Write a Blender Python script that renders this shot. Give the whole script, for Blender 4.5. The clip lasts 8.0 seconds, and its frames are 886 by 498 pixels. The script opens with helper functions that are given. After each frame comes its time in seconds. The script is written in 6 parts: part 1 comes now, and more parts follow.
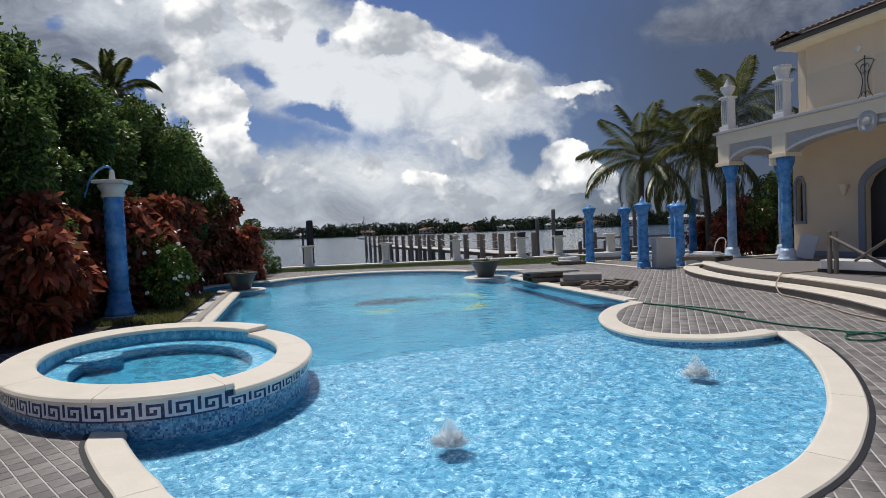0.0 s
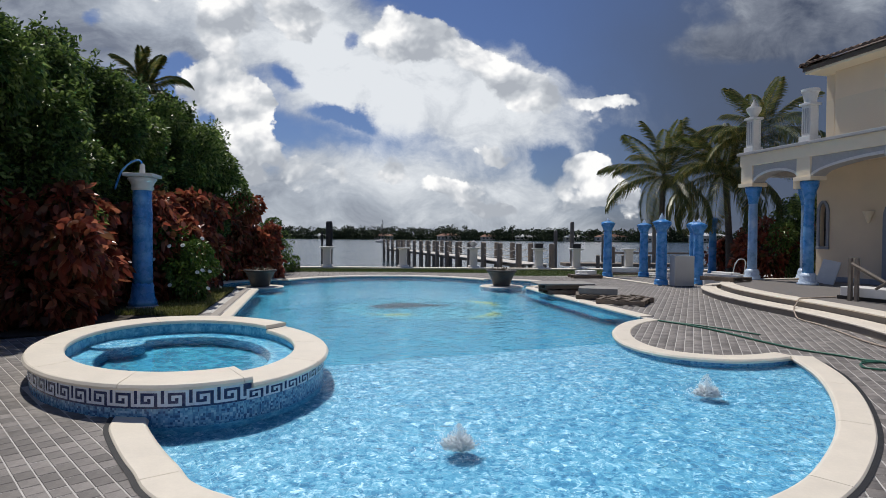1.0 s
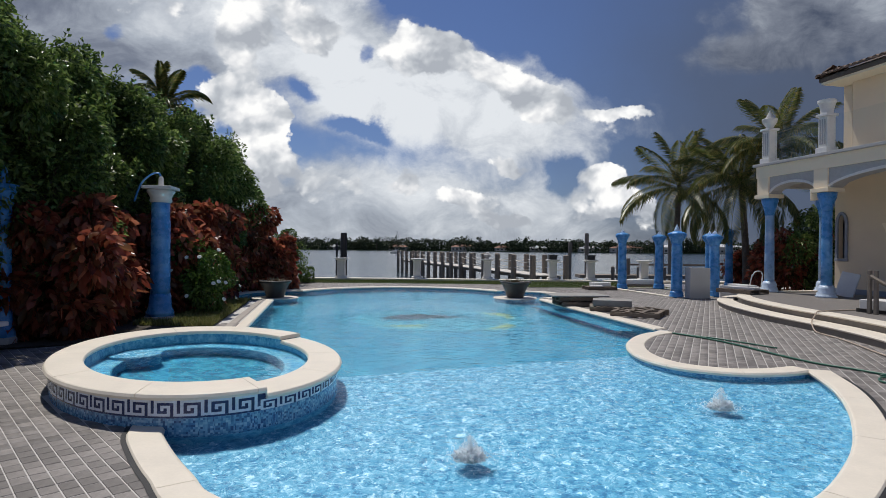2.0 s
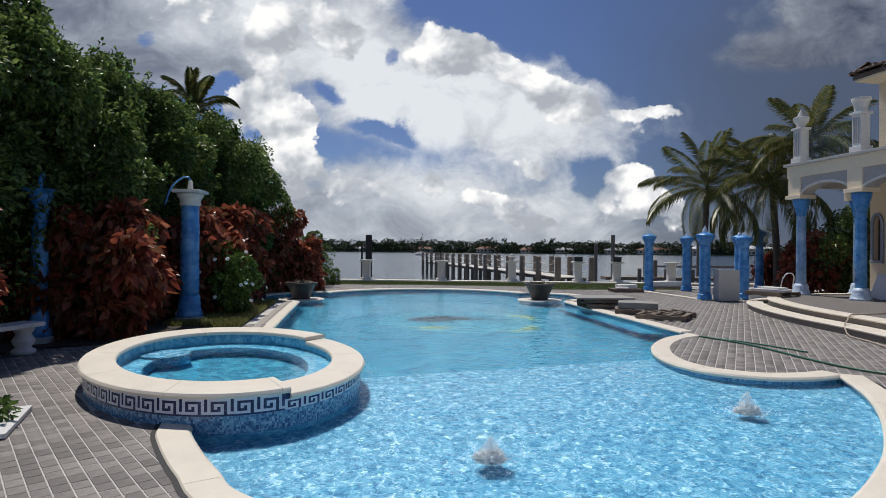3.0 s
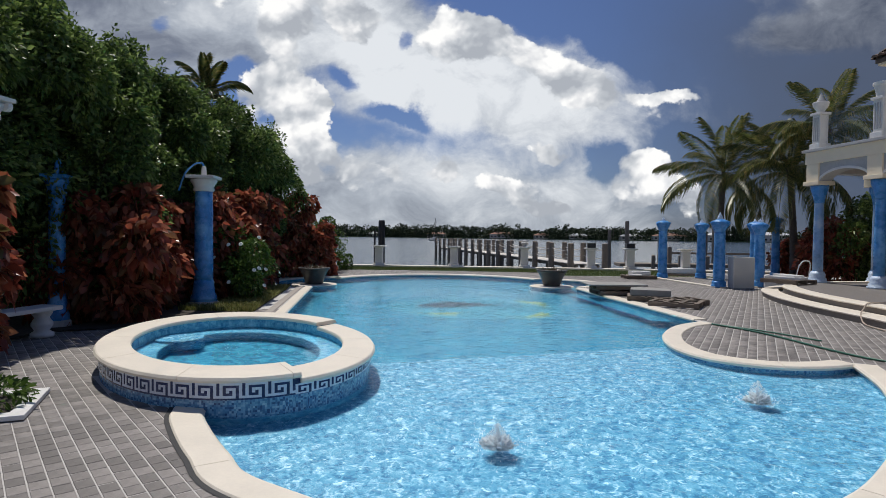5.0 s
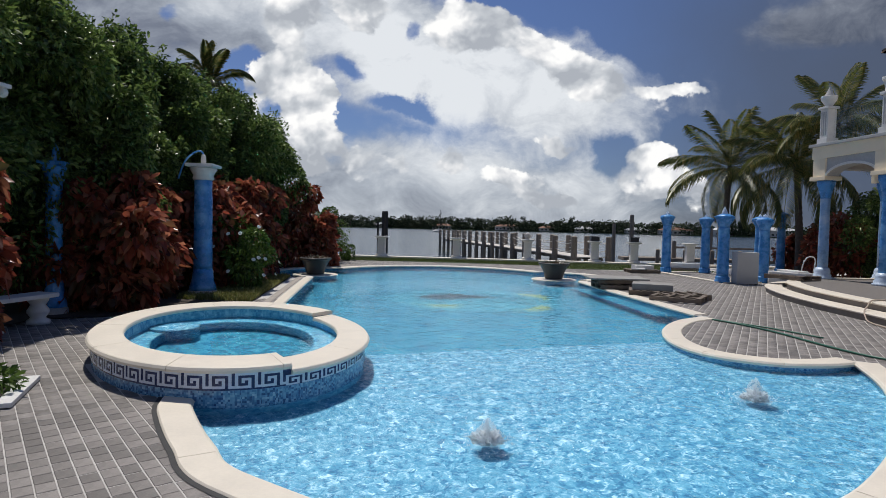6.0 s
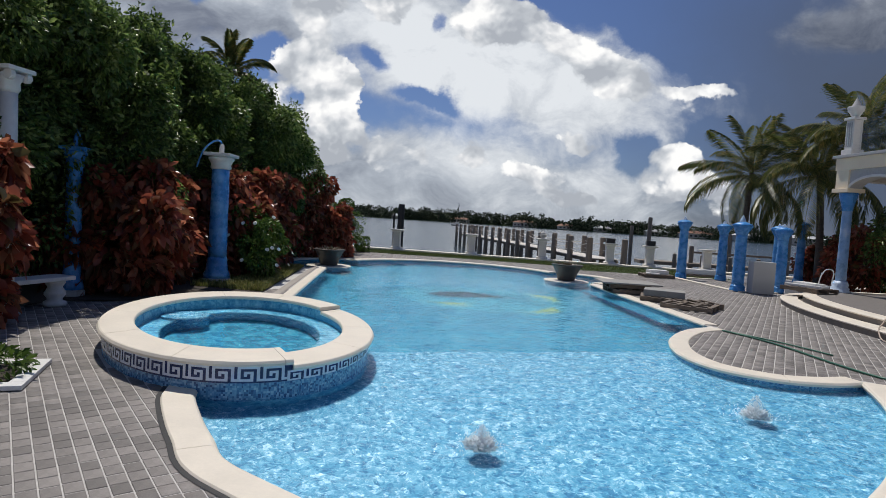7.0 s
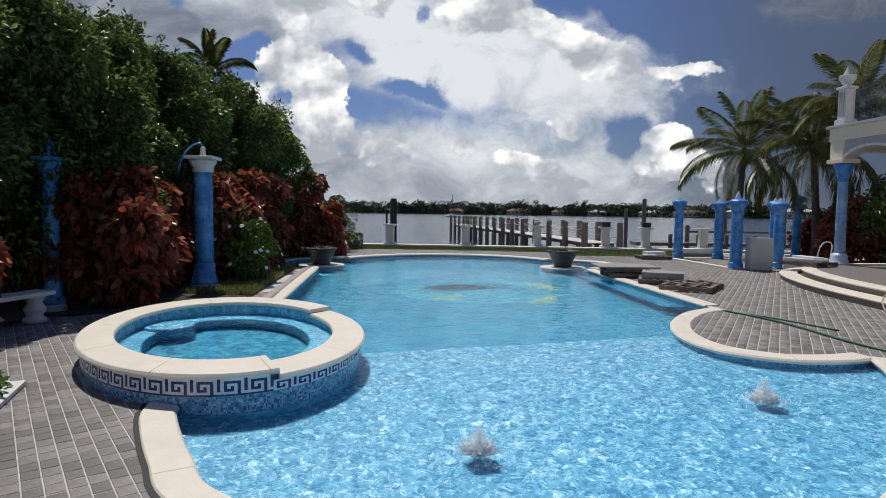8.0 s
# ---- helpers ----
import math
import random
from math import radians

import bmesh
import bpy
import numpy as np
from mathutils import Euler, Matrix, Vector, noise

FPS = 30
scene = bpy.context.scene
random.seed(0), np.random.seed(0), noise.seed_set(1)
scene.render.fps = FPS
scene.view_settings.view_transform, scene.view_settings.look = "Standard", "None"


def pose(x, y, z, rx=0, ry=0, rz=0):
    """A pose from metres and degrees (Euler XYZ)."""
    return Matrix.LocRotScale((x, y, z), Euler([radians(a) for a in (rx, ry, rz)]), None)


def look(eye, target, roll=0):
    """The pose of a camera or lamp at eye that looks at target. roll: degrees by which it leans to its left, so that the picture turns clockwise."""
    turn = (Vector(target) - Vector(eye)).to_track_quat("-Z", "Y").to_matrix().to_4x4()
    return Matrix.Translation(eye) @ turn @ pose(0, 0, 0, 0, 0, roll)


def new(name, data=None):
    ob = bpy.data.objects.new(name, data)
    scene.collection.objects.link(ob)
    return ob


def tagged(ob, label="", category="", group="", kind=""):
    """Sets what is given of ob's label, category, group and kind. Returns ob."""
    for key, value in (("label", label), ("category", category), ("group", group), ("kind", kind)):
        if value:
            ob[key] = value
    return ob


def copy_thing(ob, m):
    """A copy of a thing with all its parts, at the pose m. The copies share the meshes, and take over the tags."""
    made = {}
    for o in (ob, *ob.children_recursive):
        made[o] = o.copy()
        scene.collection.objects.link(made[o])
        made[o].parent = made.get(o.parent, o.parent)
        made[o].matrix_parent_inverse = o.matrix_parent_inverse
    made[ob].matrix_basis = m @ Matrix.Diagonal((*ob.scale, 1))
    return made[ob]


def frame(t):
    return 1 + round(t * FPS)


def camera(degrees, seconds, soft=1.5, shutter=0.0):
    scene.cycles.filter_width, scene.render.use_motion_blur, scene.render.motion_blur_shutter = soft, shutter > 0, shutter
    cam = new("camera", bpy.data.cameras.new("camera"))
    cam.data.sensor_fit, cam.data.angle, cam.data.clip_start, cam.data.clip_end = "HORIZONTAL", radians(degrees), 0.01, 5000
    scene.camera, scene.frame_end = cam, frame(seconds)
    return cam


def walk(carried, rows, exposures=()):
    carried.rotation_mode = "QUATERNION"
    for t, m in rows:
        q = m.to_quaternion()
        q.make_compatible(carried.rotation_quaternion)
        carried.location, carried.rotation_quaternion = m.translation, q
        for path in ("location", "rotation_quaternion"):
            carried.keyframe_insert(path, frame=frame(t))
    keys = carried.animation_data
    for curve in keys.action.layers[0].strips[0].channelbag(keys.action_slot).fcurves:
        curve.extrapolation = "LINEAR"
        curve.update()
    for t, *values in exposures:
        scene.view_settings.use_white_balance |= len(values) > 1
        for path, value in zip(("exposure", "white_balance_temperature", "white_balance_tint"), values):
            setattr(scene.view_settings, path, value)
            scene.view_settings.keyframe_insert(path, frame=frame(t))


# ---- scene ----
cam = camera(74.03, 8.0, soft=0.8)
walk(cam, [
    (0.0, pose(-0.056, 0.278, 1.598, 88.207, 2.350, -1.616)),
    (0.5, pose(-0.101, 0.163, 1.602, 88.723, 0.711, -0.721)),
    (1.0, pose(-0.071, 0.142, 1.612, 88.878, -0.438, 0.127)),
    (1.5, pose(-0.061, 0.118, 1.621, 89.567, -0.588, 0.551)),
    (3.0, pose(-0.009, 0.055, 1.631, 90.103, -0.456, 3.964)),
    (3.5, pose(0.003, 0.042, 1.637, 89.804, -0.522, 4.462)),
    (4.0, pose(0.005, 0.036, 1.644, 89.442, -0.528, 4.780)),
    (4.5, pose(0.010, 0.018, 1.649, 89.038, -0.577, 5.159)),
    (6.0, pose(0.133, 0.151, 1.647, 87.846, -1.309, 5.767)),
    (6.5, pose(0.207, 0.126, 1.701, 87.296, -3.026, 6.748)),
    (7.0, pose(0.255, 0.128, 1.761, 87.105, -3.649, 7.523)),
    (7.5, pose(0.290, 0.184, 1.782, 86.848, -1.918, 7.648)),
    (8.0, pose(0.301, 0.424, 1.770, 86.348, -0.650, 6.976)),
], exposures=[(0.0, 0.0), (8.0, 0.0)])

# ---- light: high sun ahead and a little to the left, broken cumulus sky ----
SUN_EL, SUN_AZ = 66.0, -30.0   # degrees; azimuth from +y towards +x
sun_dir = Vector((math.sin(radians(SUN_AZ)) * math.cos(radians(SUN_EL)), math.cos(radians(SUN_AZ)) * math.cos(radians(SUN_EL)), math.sin(radians(SUN_EL))))
sun = new("sun", bpy.data.lights.new("sun", "SUN"))
sun.data.energy, sun.data.angle, sun.data.color = 3.4, radians(0.6), (1.0, 0.955, 0.88)
sun.matrix_world = look(sun_dir * 50, (0, 0, 0))
EXPOSURE = 0.0


class Nodes:
    """Short-hand for wiring a node tree."""

    def __init__(self, tree):
        self.tree = tree
        tree.nodes.clear()

    def add(self, kind, ins=(), **props):
        n = self.tree.nodes.new(kind)
        if "operation" in props:
            n.operation = props["operation"]
        if "use_clamp" in props:
            n.use_clamp = props["use_clamp"]
        if "data_type" in props:
            n.data_type = props["data_type"]
        if "blend_type" in props:
            n.blend_type = props["blend_type"]
        if "interpolation_type" in props:
            n.interpolation_type = props["interpolation_type"]
        if "feature" in props:
            n.feature = props["feature"]
        if "wave_type" in props:
            n.wave_type = props["wave_type"]
        for k, v in dict(ins).items():
            if hasattr(v, "is_output"):
                self.tree.links.new(v, n.inputs[k])
            else:
                n.inputs[k].default_value = v
        return n

    def math(self, op, a, b=0.0, c=0.0, clamp=False):
        return self.add("ShaderNodeMath", {0: a, 1: b, 2: c}, operation=op, use_clamp=clamp).outputs[0]

    def mix(self, f, a, b, blend="MIX"):
        n = self.add("ShaderNodeMix", {0: f, 6: a, 7: b}, data_type="RGBA", blend_type=blend)
        return n.outputs[2]

    def ramp(self, f, stops):
        n = self.add("ShaderNodeValToRGB", {0: f})
        e = n.color_ramp.elements
        while len(e) < len(stops):
            e.new(0.5)
        for el, (p, c) in zip(e, stops):
            el.position, el.color = p, (*c, 1) if len(c) == 3 else c
        return n.outputs[0]

    def step(self, v, lo, hi):
        return self.add("ShaderNodeMapRange", {0: v, 1: lo, 2: hi, 3: 0.0, 4: 1.0}, interpolation_type="SMOOTHSTEP").outputs[0]


def make_sky():
    """Blue sky behind broken cumulus: masses of cloud laid out on the sky, roughened by noise at several scales."""
    w = bpy.data.worlds.new("sky")
    scene.world = w
    w.use_nodes = True
    n = Nodes(w.node_tree)
    d = n.add("ShaderNodeTexCoord").outputs["Generated"]
    tex = n.add("ShaderNodeTexSky")
    tex.sky_type, tex.sun_disc, tex.sun_elevation, tex.sun_rotation = "NISHITA", False, radians(SUN_EL), radians(SUN_AZ)
    tex.air_density, tex.dust_density, tex.ozone_density = 1.0, 0.6, 3.0
    right, ahead = (0.9965, 0.0833, 0.0), (-0.0833, 0.9965, 0.0)
    dot = lambda v: n.add("ShaderNodeVectorMath", {0: d, 1: v}, operation="DOT_PRODUCT").outputs["Value"]
    fwd = n.math("ADD", n.math("ABSOLUTE", dot(ahead)), 0.08)
    x = n.math("DIVIDE", dot(right), fwd)
    y = n.math("DIVIDE", dot((0, 0, 1)), fwd)
    p = n.add("ShaderNodeCombineXYZ", {0: x, 1: y}).outputs[0]

    def noise(vec, scale, detail=8.0, rough=0.55, dist=0.0):
        return n.add("ShaderNodeTexNoise", {"Vector": vec, "Scale": scale, "Detail": detail, "Roughness": rough, "Distortion": dist})

    def shifted(vec, dx, dy, sy=1.0):
        return n.add("ShaderNodeVectorMath", {0: vec, 1: (1, sy, 1), 2: (dx, dy, 0)}, operation="MULTIPLY_ADD").outputs[0]

    wob = n.add("ShaderNodeVectorMath", {0: noise(p, 5.0, 6.0, 0.6).outputs["Color"], 1: (0.5, 0.5, 0.5)}, operation="SUBTRACT").outputs[0]
    pw = n.add("ShaderNodeVectorMath", {0: wob, 1: (0.16, 0.12, 0.0), 2: p}, operation="MULTIPLY_ADD").outputs[0]

    def blob(cx, cy, rx, ry, turn=0.0, soft=0.85):
        m = n.add("ShaderNodeMapping", {"Vector": pw, "Location": (cx, cy, 0), "Rotation": (0, 0, radians(turn)), "Scale": (rx, ry, 1)})
        m.vector_type = "TEXTURE"
        flat = n.add("ShaderNodeVectorMath", {0: m.outputs[0], 1: (1, 1, 0)}, operation="MULTIPLY").outputs[0]
        r = n.add("ShaderNodeVectorMath", {0: flat}, operation="LENGTH").outputs["Value"]
        return n.add("ShaderNodeMapRange", {0: r, 1: 1.0 - soft, 2: 1.0, 3: 1.0, 4: 0.0}, interpolation_type="SMOOTHSTEP").outputs[0]

    def total(items):
        acc = None
        for k, b in items:
            acc = n.math("MULTIPLY_ADD", b, k, acc if acc is not None else 0.0)
        return acc

    def billow(vec, scale):
        v = n.add("ShaderNodeTexVoronoi", {"Vector": vec, "Scale": scale, "Detail": 3.0, "Roughness": 0.55, "Lacunarity": 2.2, "Smoothness": 0.7}, feature="SMOOTH_F1").outputs["Distance"]
        return n.math("SUBTRACT", 1.0, v)

    big = noise(shifted(p, 3.1, 1.7, 1.3), 3.4, 9.0, 0.55, 0.3).outputs[0]
    pl = n.add("ShaderNodeVectorMath", {0: wob, 1: (0.06, 0.05, 0.0), 2: p}, operation="MULTIPLY_ADD").outputs[0]
    lump = billow(shifted(pl, 0.4, 5.2, 1.2), 9.0)
    lump_up = billow(shifted(pl, 0.385, 5.225, 1.2), 9.0)
    small = billow(shifted(pl, 2.3, 1.1, 1.15), 17.0)
    mid = noise(shifted(pl, 7.3, 2.9, 1.4), 9.0, 8.0, 0.62, 0.4).outputs[0]
    # a soft grey-white veil behind
    veil = total([
        (1.20, blob(-0.553, 0.376, 0.404, 0.250)),
        (0.90, blob(-0.215, 0.338, 0.287, 0.160)),
        (1.00, blob(0.073, 0.232, 0.317, 0.134, -18)),
        (0.90, blob(-0.100, 0.059, 0.560, 0.110)),
        (0.60, blob(0.534, 0.312, 0.124, 0.048, 12)),
        (0.50, blob(0.583, 0.396, 0.077, 0.077)),
        (0.70, blob(0.660, 0.370, 0.240, 0.130)),
        (-0.90, blob(-0.422, 0.314, 0.040, 0.030)),
        (-1.10, blob(-0.350, 0.232, 0.062, 0.040, 35)),
        (0.45, blob(-0.120, 0.200, 0.140, 0.060)),
        (-0.50, blob(-0.165, 0.235, 0.050, 0.020, -15)),
        (-0.60, blob(-0.085, 0.180, 0.070, 0.018, -8)),
        (-0.80, blob(-0.075, 0.302, 0.028, 0.035, -30)),
        (-0.80, blob(-0.020, 0.395, 0.070, 0.022, -30)),
        (-0.90, blob(0.085, 0.395, 0.070, 0.025, -10)),
        (-1.10, blob(0.252, 0.310, 0.120, 0.060, -30)),
        (-0.60, blob(0.245, 0.115, 0.035, 0.040)),
        (-0.70, blob(0.370, 0.140, 0.080, 0.060)),
    ])
    low = n.step(y, 0.10, 0.0)
    veil = n.math("ADD", n.math("MULTIPLY_ADD", n.math("SUBTRACT", big, 0.5), 0.9, veil), n.math("MULTIPLY", low, 0.35))
    veil = n.math("MULTIPLY_ADD", n.math("SUBTRACT", mid, 0.5), 0.7, veil)
    thin = n.math("MULTIPLY", n.step(veil, 0.08, 0.62), 0.95)
    tone = total([(-0.12, blob(-0.56, 0.37, 0.42, 0.30)), (0.40, blob(0.05, 0.225, 0.36, 0.15, -12)), (0.20, blob(-0.2, 0.35, 0.26, 0.14)), (-0.40, blob(0.72, 0.16, 0.52, 0.36)), (-0.10, blob(0.72, 0.36, 0.4, 0.2)), (-0.12, blob(0.10, 0.185, 0.16, 0.04)), (0.10, blob(-0.08, 0.09, 0.5, 0.06))])
    tone = n.math("MULTIPLY_ADD", n.math("SUBTRACT", big, 0.5), 0.8, n.math("ADD", tone, 0.54))
    tone = n.math("MULTIPLY_ADD", n.math("SUBTRACT", mid, 0.5), 0.9, tone)
    haze = n.ramp(tone, [(0.08, (0.07, 0.088, 0.135)), (0.33, (0.20, 0.225, 0.28)), (0.58, (0.43, 0.47, 0.53)), (0.85, (0.80, 0.83, 0.86))])
    # heaped clouds in front: crisp heads, shaded feet
    heap = total([
        (1.15, blob(-0.288, 0.172, 0.125, 0.125, 0, 0.5)),
        (0.90, blob(-0.215, 0.176, 0.060, 0.060)),
        (0.90, blob(-0.379, 0.367, 0.072, 0.062)),
        (1.00, blob(-0.215, 0.362, 0.130, 0.085)),
        (0.90, blob(-0.130, 0.320, 0.090, 0.070)),
        (0.80, blob(-0.275, 0.305, 0.090, 0.060)),
        (0.80, blob(-0.090, 0.395, 0.080, 0.050)),
        (1.10, blob(-0.010, 0.312, 0.110, 0.085, -20)),
        (1.00, blob(0.085, 0.305, 0.100, 0.065, -25)),
        (1.00, blob(0.170, 0.245, 0.120, 0.060, -30)),
        (0.85, blob(0.260, 0.205, 0.110, 0.040, -8)),
        (0.80, blob(0.345, 0.222, 0.090, 0.020, 12)),
        (1.12, blob(-0.185, 0.120, 0.085, 0.060)),
        (1.12, blob(-0.250, 0.085, 0.100, 0.045)),
        (1.12, blob(-0.100, 0.090, 0.085, 0.048)),
        (1.12, blob(-0.013, 0.108, 0.060, 0.048)),
        (1.12, blob(0.075, 0.080, 0.080, 0.045)),
        (1.12, blob(0.150, 0.045, 0.100, 0.035)),
        (1.10, blob(0.300, 0.085, 0.070, 0.072, 0, 0.5)),
        (0.90, blob(0.370, 0.055, 0.060, 0.050)),
        (0.95, blob(0.155, 0.394, 0.090, 0.045)),
        (0.85, blob(0.285, 0.384, 0.045, 0.033)),
        (0.60, blob(0.365, 0.330, 0.022, 0.020)),
        (0.95, blob(0.165, 0.134, 0.095, 0.026, -6)),
        (0.65, blob(-0.120, 0.212, 0.058, 0.012, -10)),
        (-0.90, blob(0.262, 0.305, 0.100, 0.055, -30)),
        (-0.80, blob(-0.020, 0.392, 0.060, 0.020, -30)),
        (-0.45, blob(-0.085, 0.180, 0.060, 0.016, -8)),
        (-0.40, blob(-0.165, 0.238, 0.045, 0.018, -15)),
        (-0.80, blob(-0.078, 0.300, 0.022, 0.030, -30)),
        (-0.70, blob(-0.422, 0.314, 0.040, 0.030)),
        (-0.90, blob(-0.350, 0.235, 0.050, 0.035, 35)),
    ])
    heap = n.math("MULTIPLY_ADD", n.math("SUBTRACT", big, 0.5), 0.7, heap)
    heap = n.math("MULTIPLY_ADD", n.math("SUBTRACT", lump, 0.62), 0.75, heap)
    heap = n.math("MULTIPLY_ADD", n.math("SUBTRACT", small, 0.62), 0.35, heap)
    heap = n.math("MULTIPLY_ADD", n.math("SUBTRACT", mid, 0.5), 0.6, heap)
    heap = n.math("ADD", heap, 0.33)
    cloud = n.step(heap, 0.42, 0.66)
    relief = n.math("SUBTRACT", lump, lump_up)
    foot = total([
        (0.60, blob(-0.288, 0.115, 0.110, 0.058)),
        (0.20, blob(-0.215, 0.290, 0.154, 0.050)),
        (0.32, blob(0.090, 0.215, 0.200, 0.060, -16)),
        (0.60, blob(-0.081, 0.035, 0.538, 0.045)),
        (0.50, blob(0.320, 0.040, 0.090, 0.045)),
        (0.20, blob(-0.320, 0.395, 0.087, 0.048)),
        (0.15, blob(-0.138, 0.300, 0.070, 0.030)),
        (0.18, blob(0.165, 0.365, 0.100, 0.022)),
    ])
    b = n.math("MULTIPLY_ADD", relief, 1.3, n.math("SUBTRACT", 0.90, n.math("MULTIPLY", foot, 0.8)))
    b = n.math("MULTIPLY_ADD", n.math("SUBTRACT", small, 0.62), 0.5, b)
    b = n.math("MULTIPLY_ADD", n.math("SUBTRACT", big, 0.5), 0.6, b)
    b = n.math("MULTIPLY_ADD", n.math("SUBTRACT", mid, 0.5), 0.7, b)
    white = n.ramp(b, [(0.20, (0.42, 0.45, 0.50)), (0.50, (0.58, 0.61, 0.65)), (0.75, (0.80, 0.81, 0.83)), (0.97, (1.0, 1.0, 0.99))])
    blue = n.add("ShaderNodeVectorMath", {0: tex.outputs[0], 1: (0.044, 0.049, 0.066)}, operation="MULTIPLY").outputs[0]
    # rain-dark air to the right
    blue = n.mix(n.math("MULTIPLY", blob(0.70, 0.15, 0.66, 0.7), 0.95), blue, (0.082, 0.105, 0.160, 1))
    col = n.mix(cloud, n.mix(thin, blue, haze), white)
    back = n.add("ShaderNodeBackground", {0: col, 1: 1.0}).outputs[0]
    n.add("ShaderNodeOutputWorld", {0: back})


make_sky()

# ---- materials ----
def material(name, colour, rough=0.6, vary=0.25, scale=6.0, bump=0.15, fine=60.0, metal=0.0, island=0.0, objvary=0.0, second=None, spec=0.5, bump_scale=None):
    """A surface with grain at two scales; second: a stain colour mixed in by large noise."""
    m = bpy.data.materials.new(name)
    m.use_nodes = True
    n = Nodes(m.node_tree)
    co = n.add("ShaderNodeTexCoord").outputs["Object"]
    big = n.add("ShaderNodeTexNoise", {"Vector": co, "Scale": scale, "Detail": 6.0, "Roughness": 0.6}).outputs[0]
    small = n.add("ShaderNodeTexNoise", {"Vector": co, "Scale": fine, "Detail": 4.0, "Roughness": 0.65}).outputs[0]
    dark = tuple(c * (1 - vary) for c in colour)
    light = tuple(min(1, c * (1 + vary * 0.7)) for c in colour)
    c = n.ramp(big, [(0.3, dark), (0.7, light)])
    c = n.mix(0.35, c, n.ramp(small, [(0.3, dark), (0.7, light)]))
    if second:
        c = n.mix(n.step(n.add("ShaderNodeTexNoise", {"Vector": co, "Scale": scale * 0.4, "Detail": 5.0}).outputs[0], 0.48, 0.66), c, (*second, 1))
    if island or objvary:
        r = n.add("ShaderNodeNewGeometry").outputs["Random Per Island"] if island else n.add("ShaderNodeObjectInfo").outputs["Random"]
        k = island or objvary
        v = n.math("MULTIPLY_ADD", r, 2 * k, 1 - k)
        c = n.add("ShaderNodeVectorMath", {0: c, "Scale": v}, operation="SCALE").outputs[0]
    h = n.math("MULTIPLY_ADD", small, 0.5, big)
    b = n.add("ShaderNodeBump", {"Strength": bump, "Distance": 0.02, "Height": h}).outputs[0]
    r = n.math("MULTIPLY_ADD", big, 0.3, rough - 0.15, clamp=True)
    p = n.add("ShaderNodeBsdfPrincipled", {"Base Color": c, "Roughness": r, "Metallic": metal, "Normal": b, "Specular IOR Level": spec})
    n.add("ShaderNodeOutputMaterial", {0: p.outputs[0]})
    return m


def leaf_material(name, colours, rough=0.4, trans=0.4):
    """Leaves: colour by leaf, light shining through a little."""
    m = bpy.data.materials.new(name)
    m.use_nodes = True
    n = Nodes(m.node_tree)
    r = n.add("ShaderNodeNewGeometry").outputs["Random Per Island"]
    c = n.ramp(r, [(i / max(1, len(colours) - 1), k) for i, k in enumerate(colours)])
    p = n.add("ShaderNodeBsdfPrincipled", {"Base Color": c, "Roughness": rough, "Specular IOR Level": 0.4})
    t = n.add("ShaderNodeBsdfTranslucent", {0: c})
    mx = n.add("ShaderNodeMixShader", {0: trans, 1: p.outputs[0], 2: t.outputs[0]})
    n.add("ShaderNodeOutputMaterial", {0: mx.outputs[0]})
    return m


def water_material(name, colour, wave, scale, rough=0.02, depth_tint=None):
    m = bpy.data.materials.new(name)
    m.use_nodes = True
    n = Nodes(m.node_tree)
    co = n.add("ShaderNodeTexCoord").outputs["Object"]
    a = n.add("ShaderNodeTexNoise", {"Vector": co, "Scale": scale, "Detail": 2.5, "Roughness": 0.5, "Distortion": 0.6}).outputs[0]
    b2 = n.add("ShaderNodeTexNoise", {"Vector": co, "Scale": scale * 0.23, "Detail": 2.0}).outputs[0]
    h = n.math("MULTIPLY_ADD", b2, 1.6, a)
    b = n.add("ShaderNodeBump", {"Strength": 1.0, "Distance": wave, "Height": h}).outputs[0]
    if depth_tint:
        under = n.add("ShaderNodeBsdfRefraction", {0: (*depth_tint, 1), "Roughness": rough, "IOR": 1.33, "Normal": b})
        gloss = n.add("ShaderNodeBsdfGlossy", {0: (0.95, 0.97, 1.0, 1), "Roughness": rough, "Normal": b})
        fac = n.math("MULTIPLY", n.add("ShaderNodeFresnel", {"IOR": 1.33, "Normal": b}).outputs[0], 0.62)
        p = n.add("ShaderNodeMixShader", {0: fac, 1: under.outputs[0], 2: gloss.outputs[0]})
    else:
        p = n.add("ShaderNodeBsdfPrincipled", {"Base Color": (*colour, 1), "Roughness": rough, "IOR": 1.33, "Normal": b})
    n.add("ShaderNodeOutputMaterial", {0: p.outputs[0]})
    return m


M_COPING = material("cream_coping_stone", (0.74, 0.67, 0.56), 0.55, 0.10, 3.0, 0.08, 40)
M_DECK = material("grey_deck_mortar", (0.52, 0.50, 0.47), 0.8, 0.2, 5.0, 0.2)
M_PAVER = material("grey_stone_paver", (0.205, 0.186, 0.172), 0.65, 0.35, 9.0, 0.25, 70, objvary=0.32)
M_PAVER_I = material("grey_stone_pavers", (0.205, 0.186, 0.172), 0.65, 0.35, 9.0, 0.25, 70, island=0.32)
M_GAP = material("black_joint_strip", (0.015, 0.015, 0.016), 0.6)
M_WHITE = material("white_cast_stone", (0.72, 0.70, 0.66), 0.6, 0.12, 8.0, 0.15)
M_BLUEWRAP = material("blue_protective_film", (0.055, 0.25, 0.60), 0.28, 0.35, 5.0, 0.7, 25, second=(0.15, 0.40, 0.72))
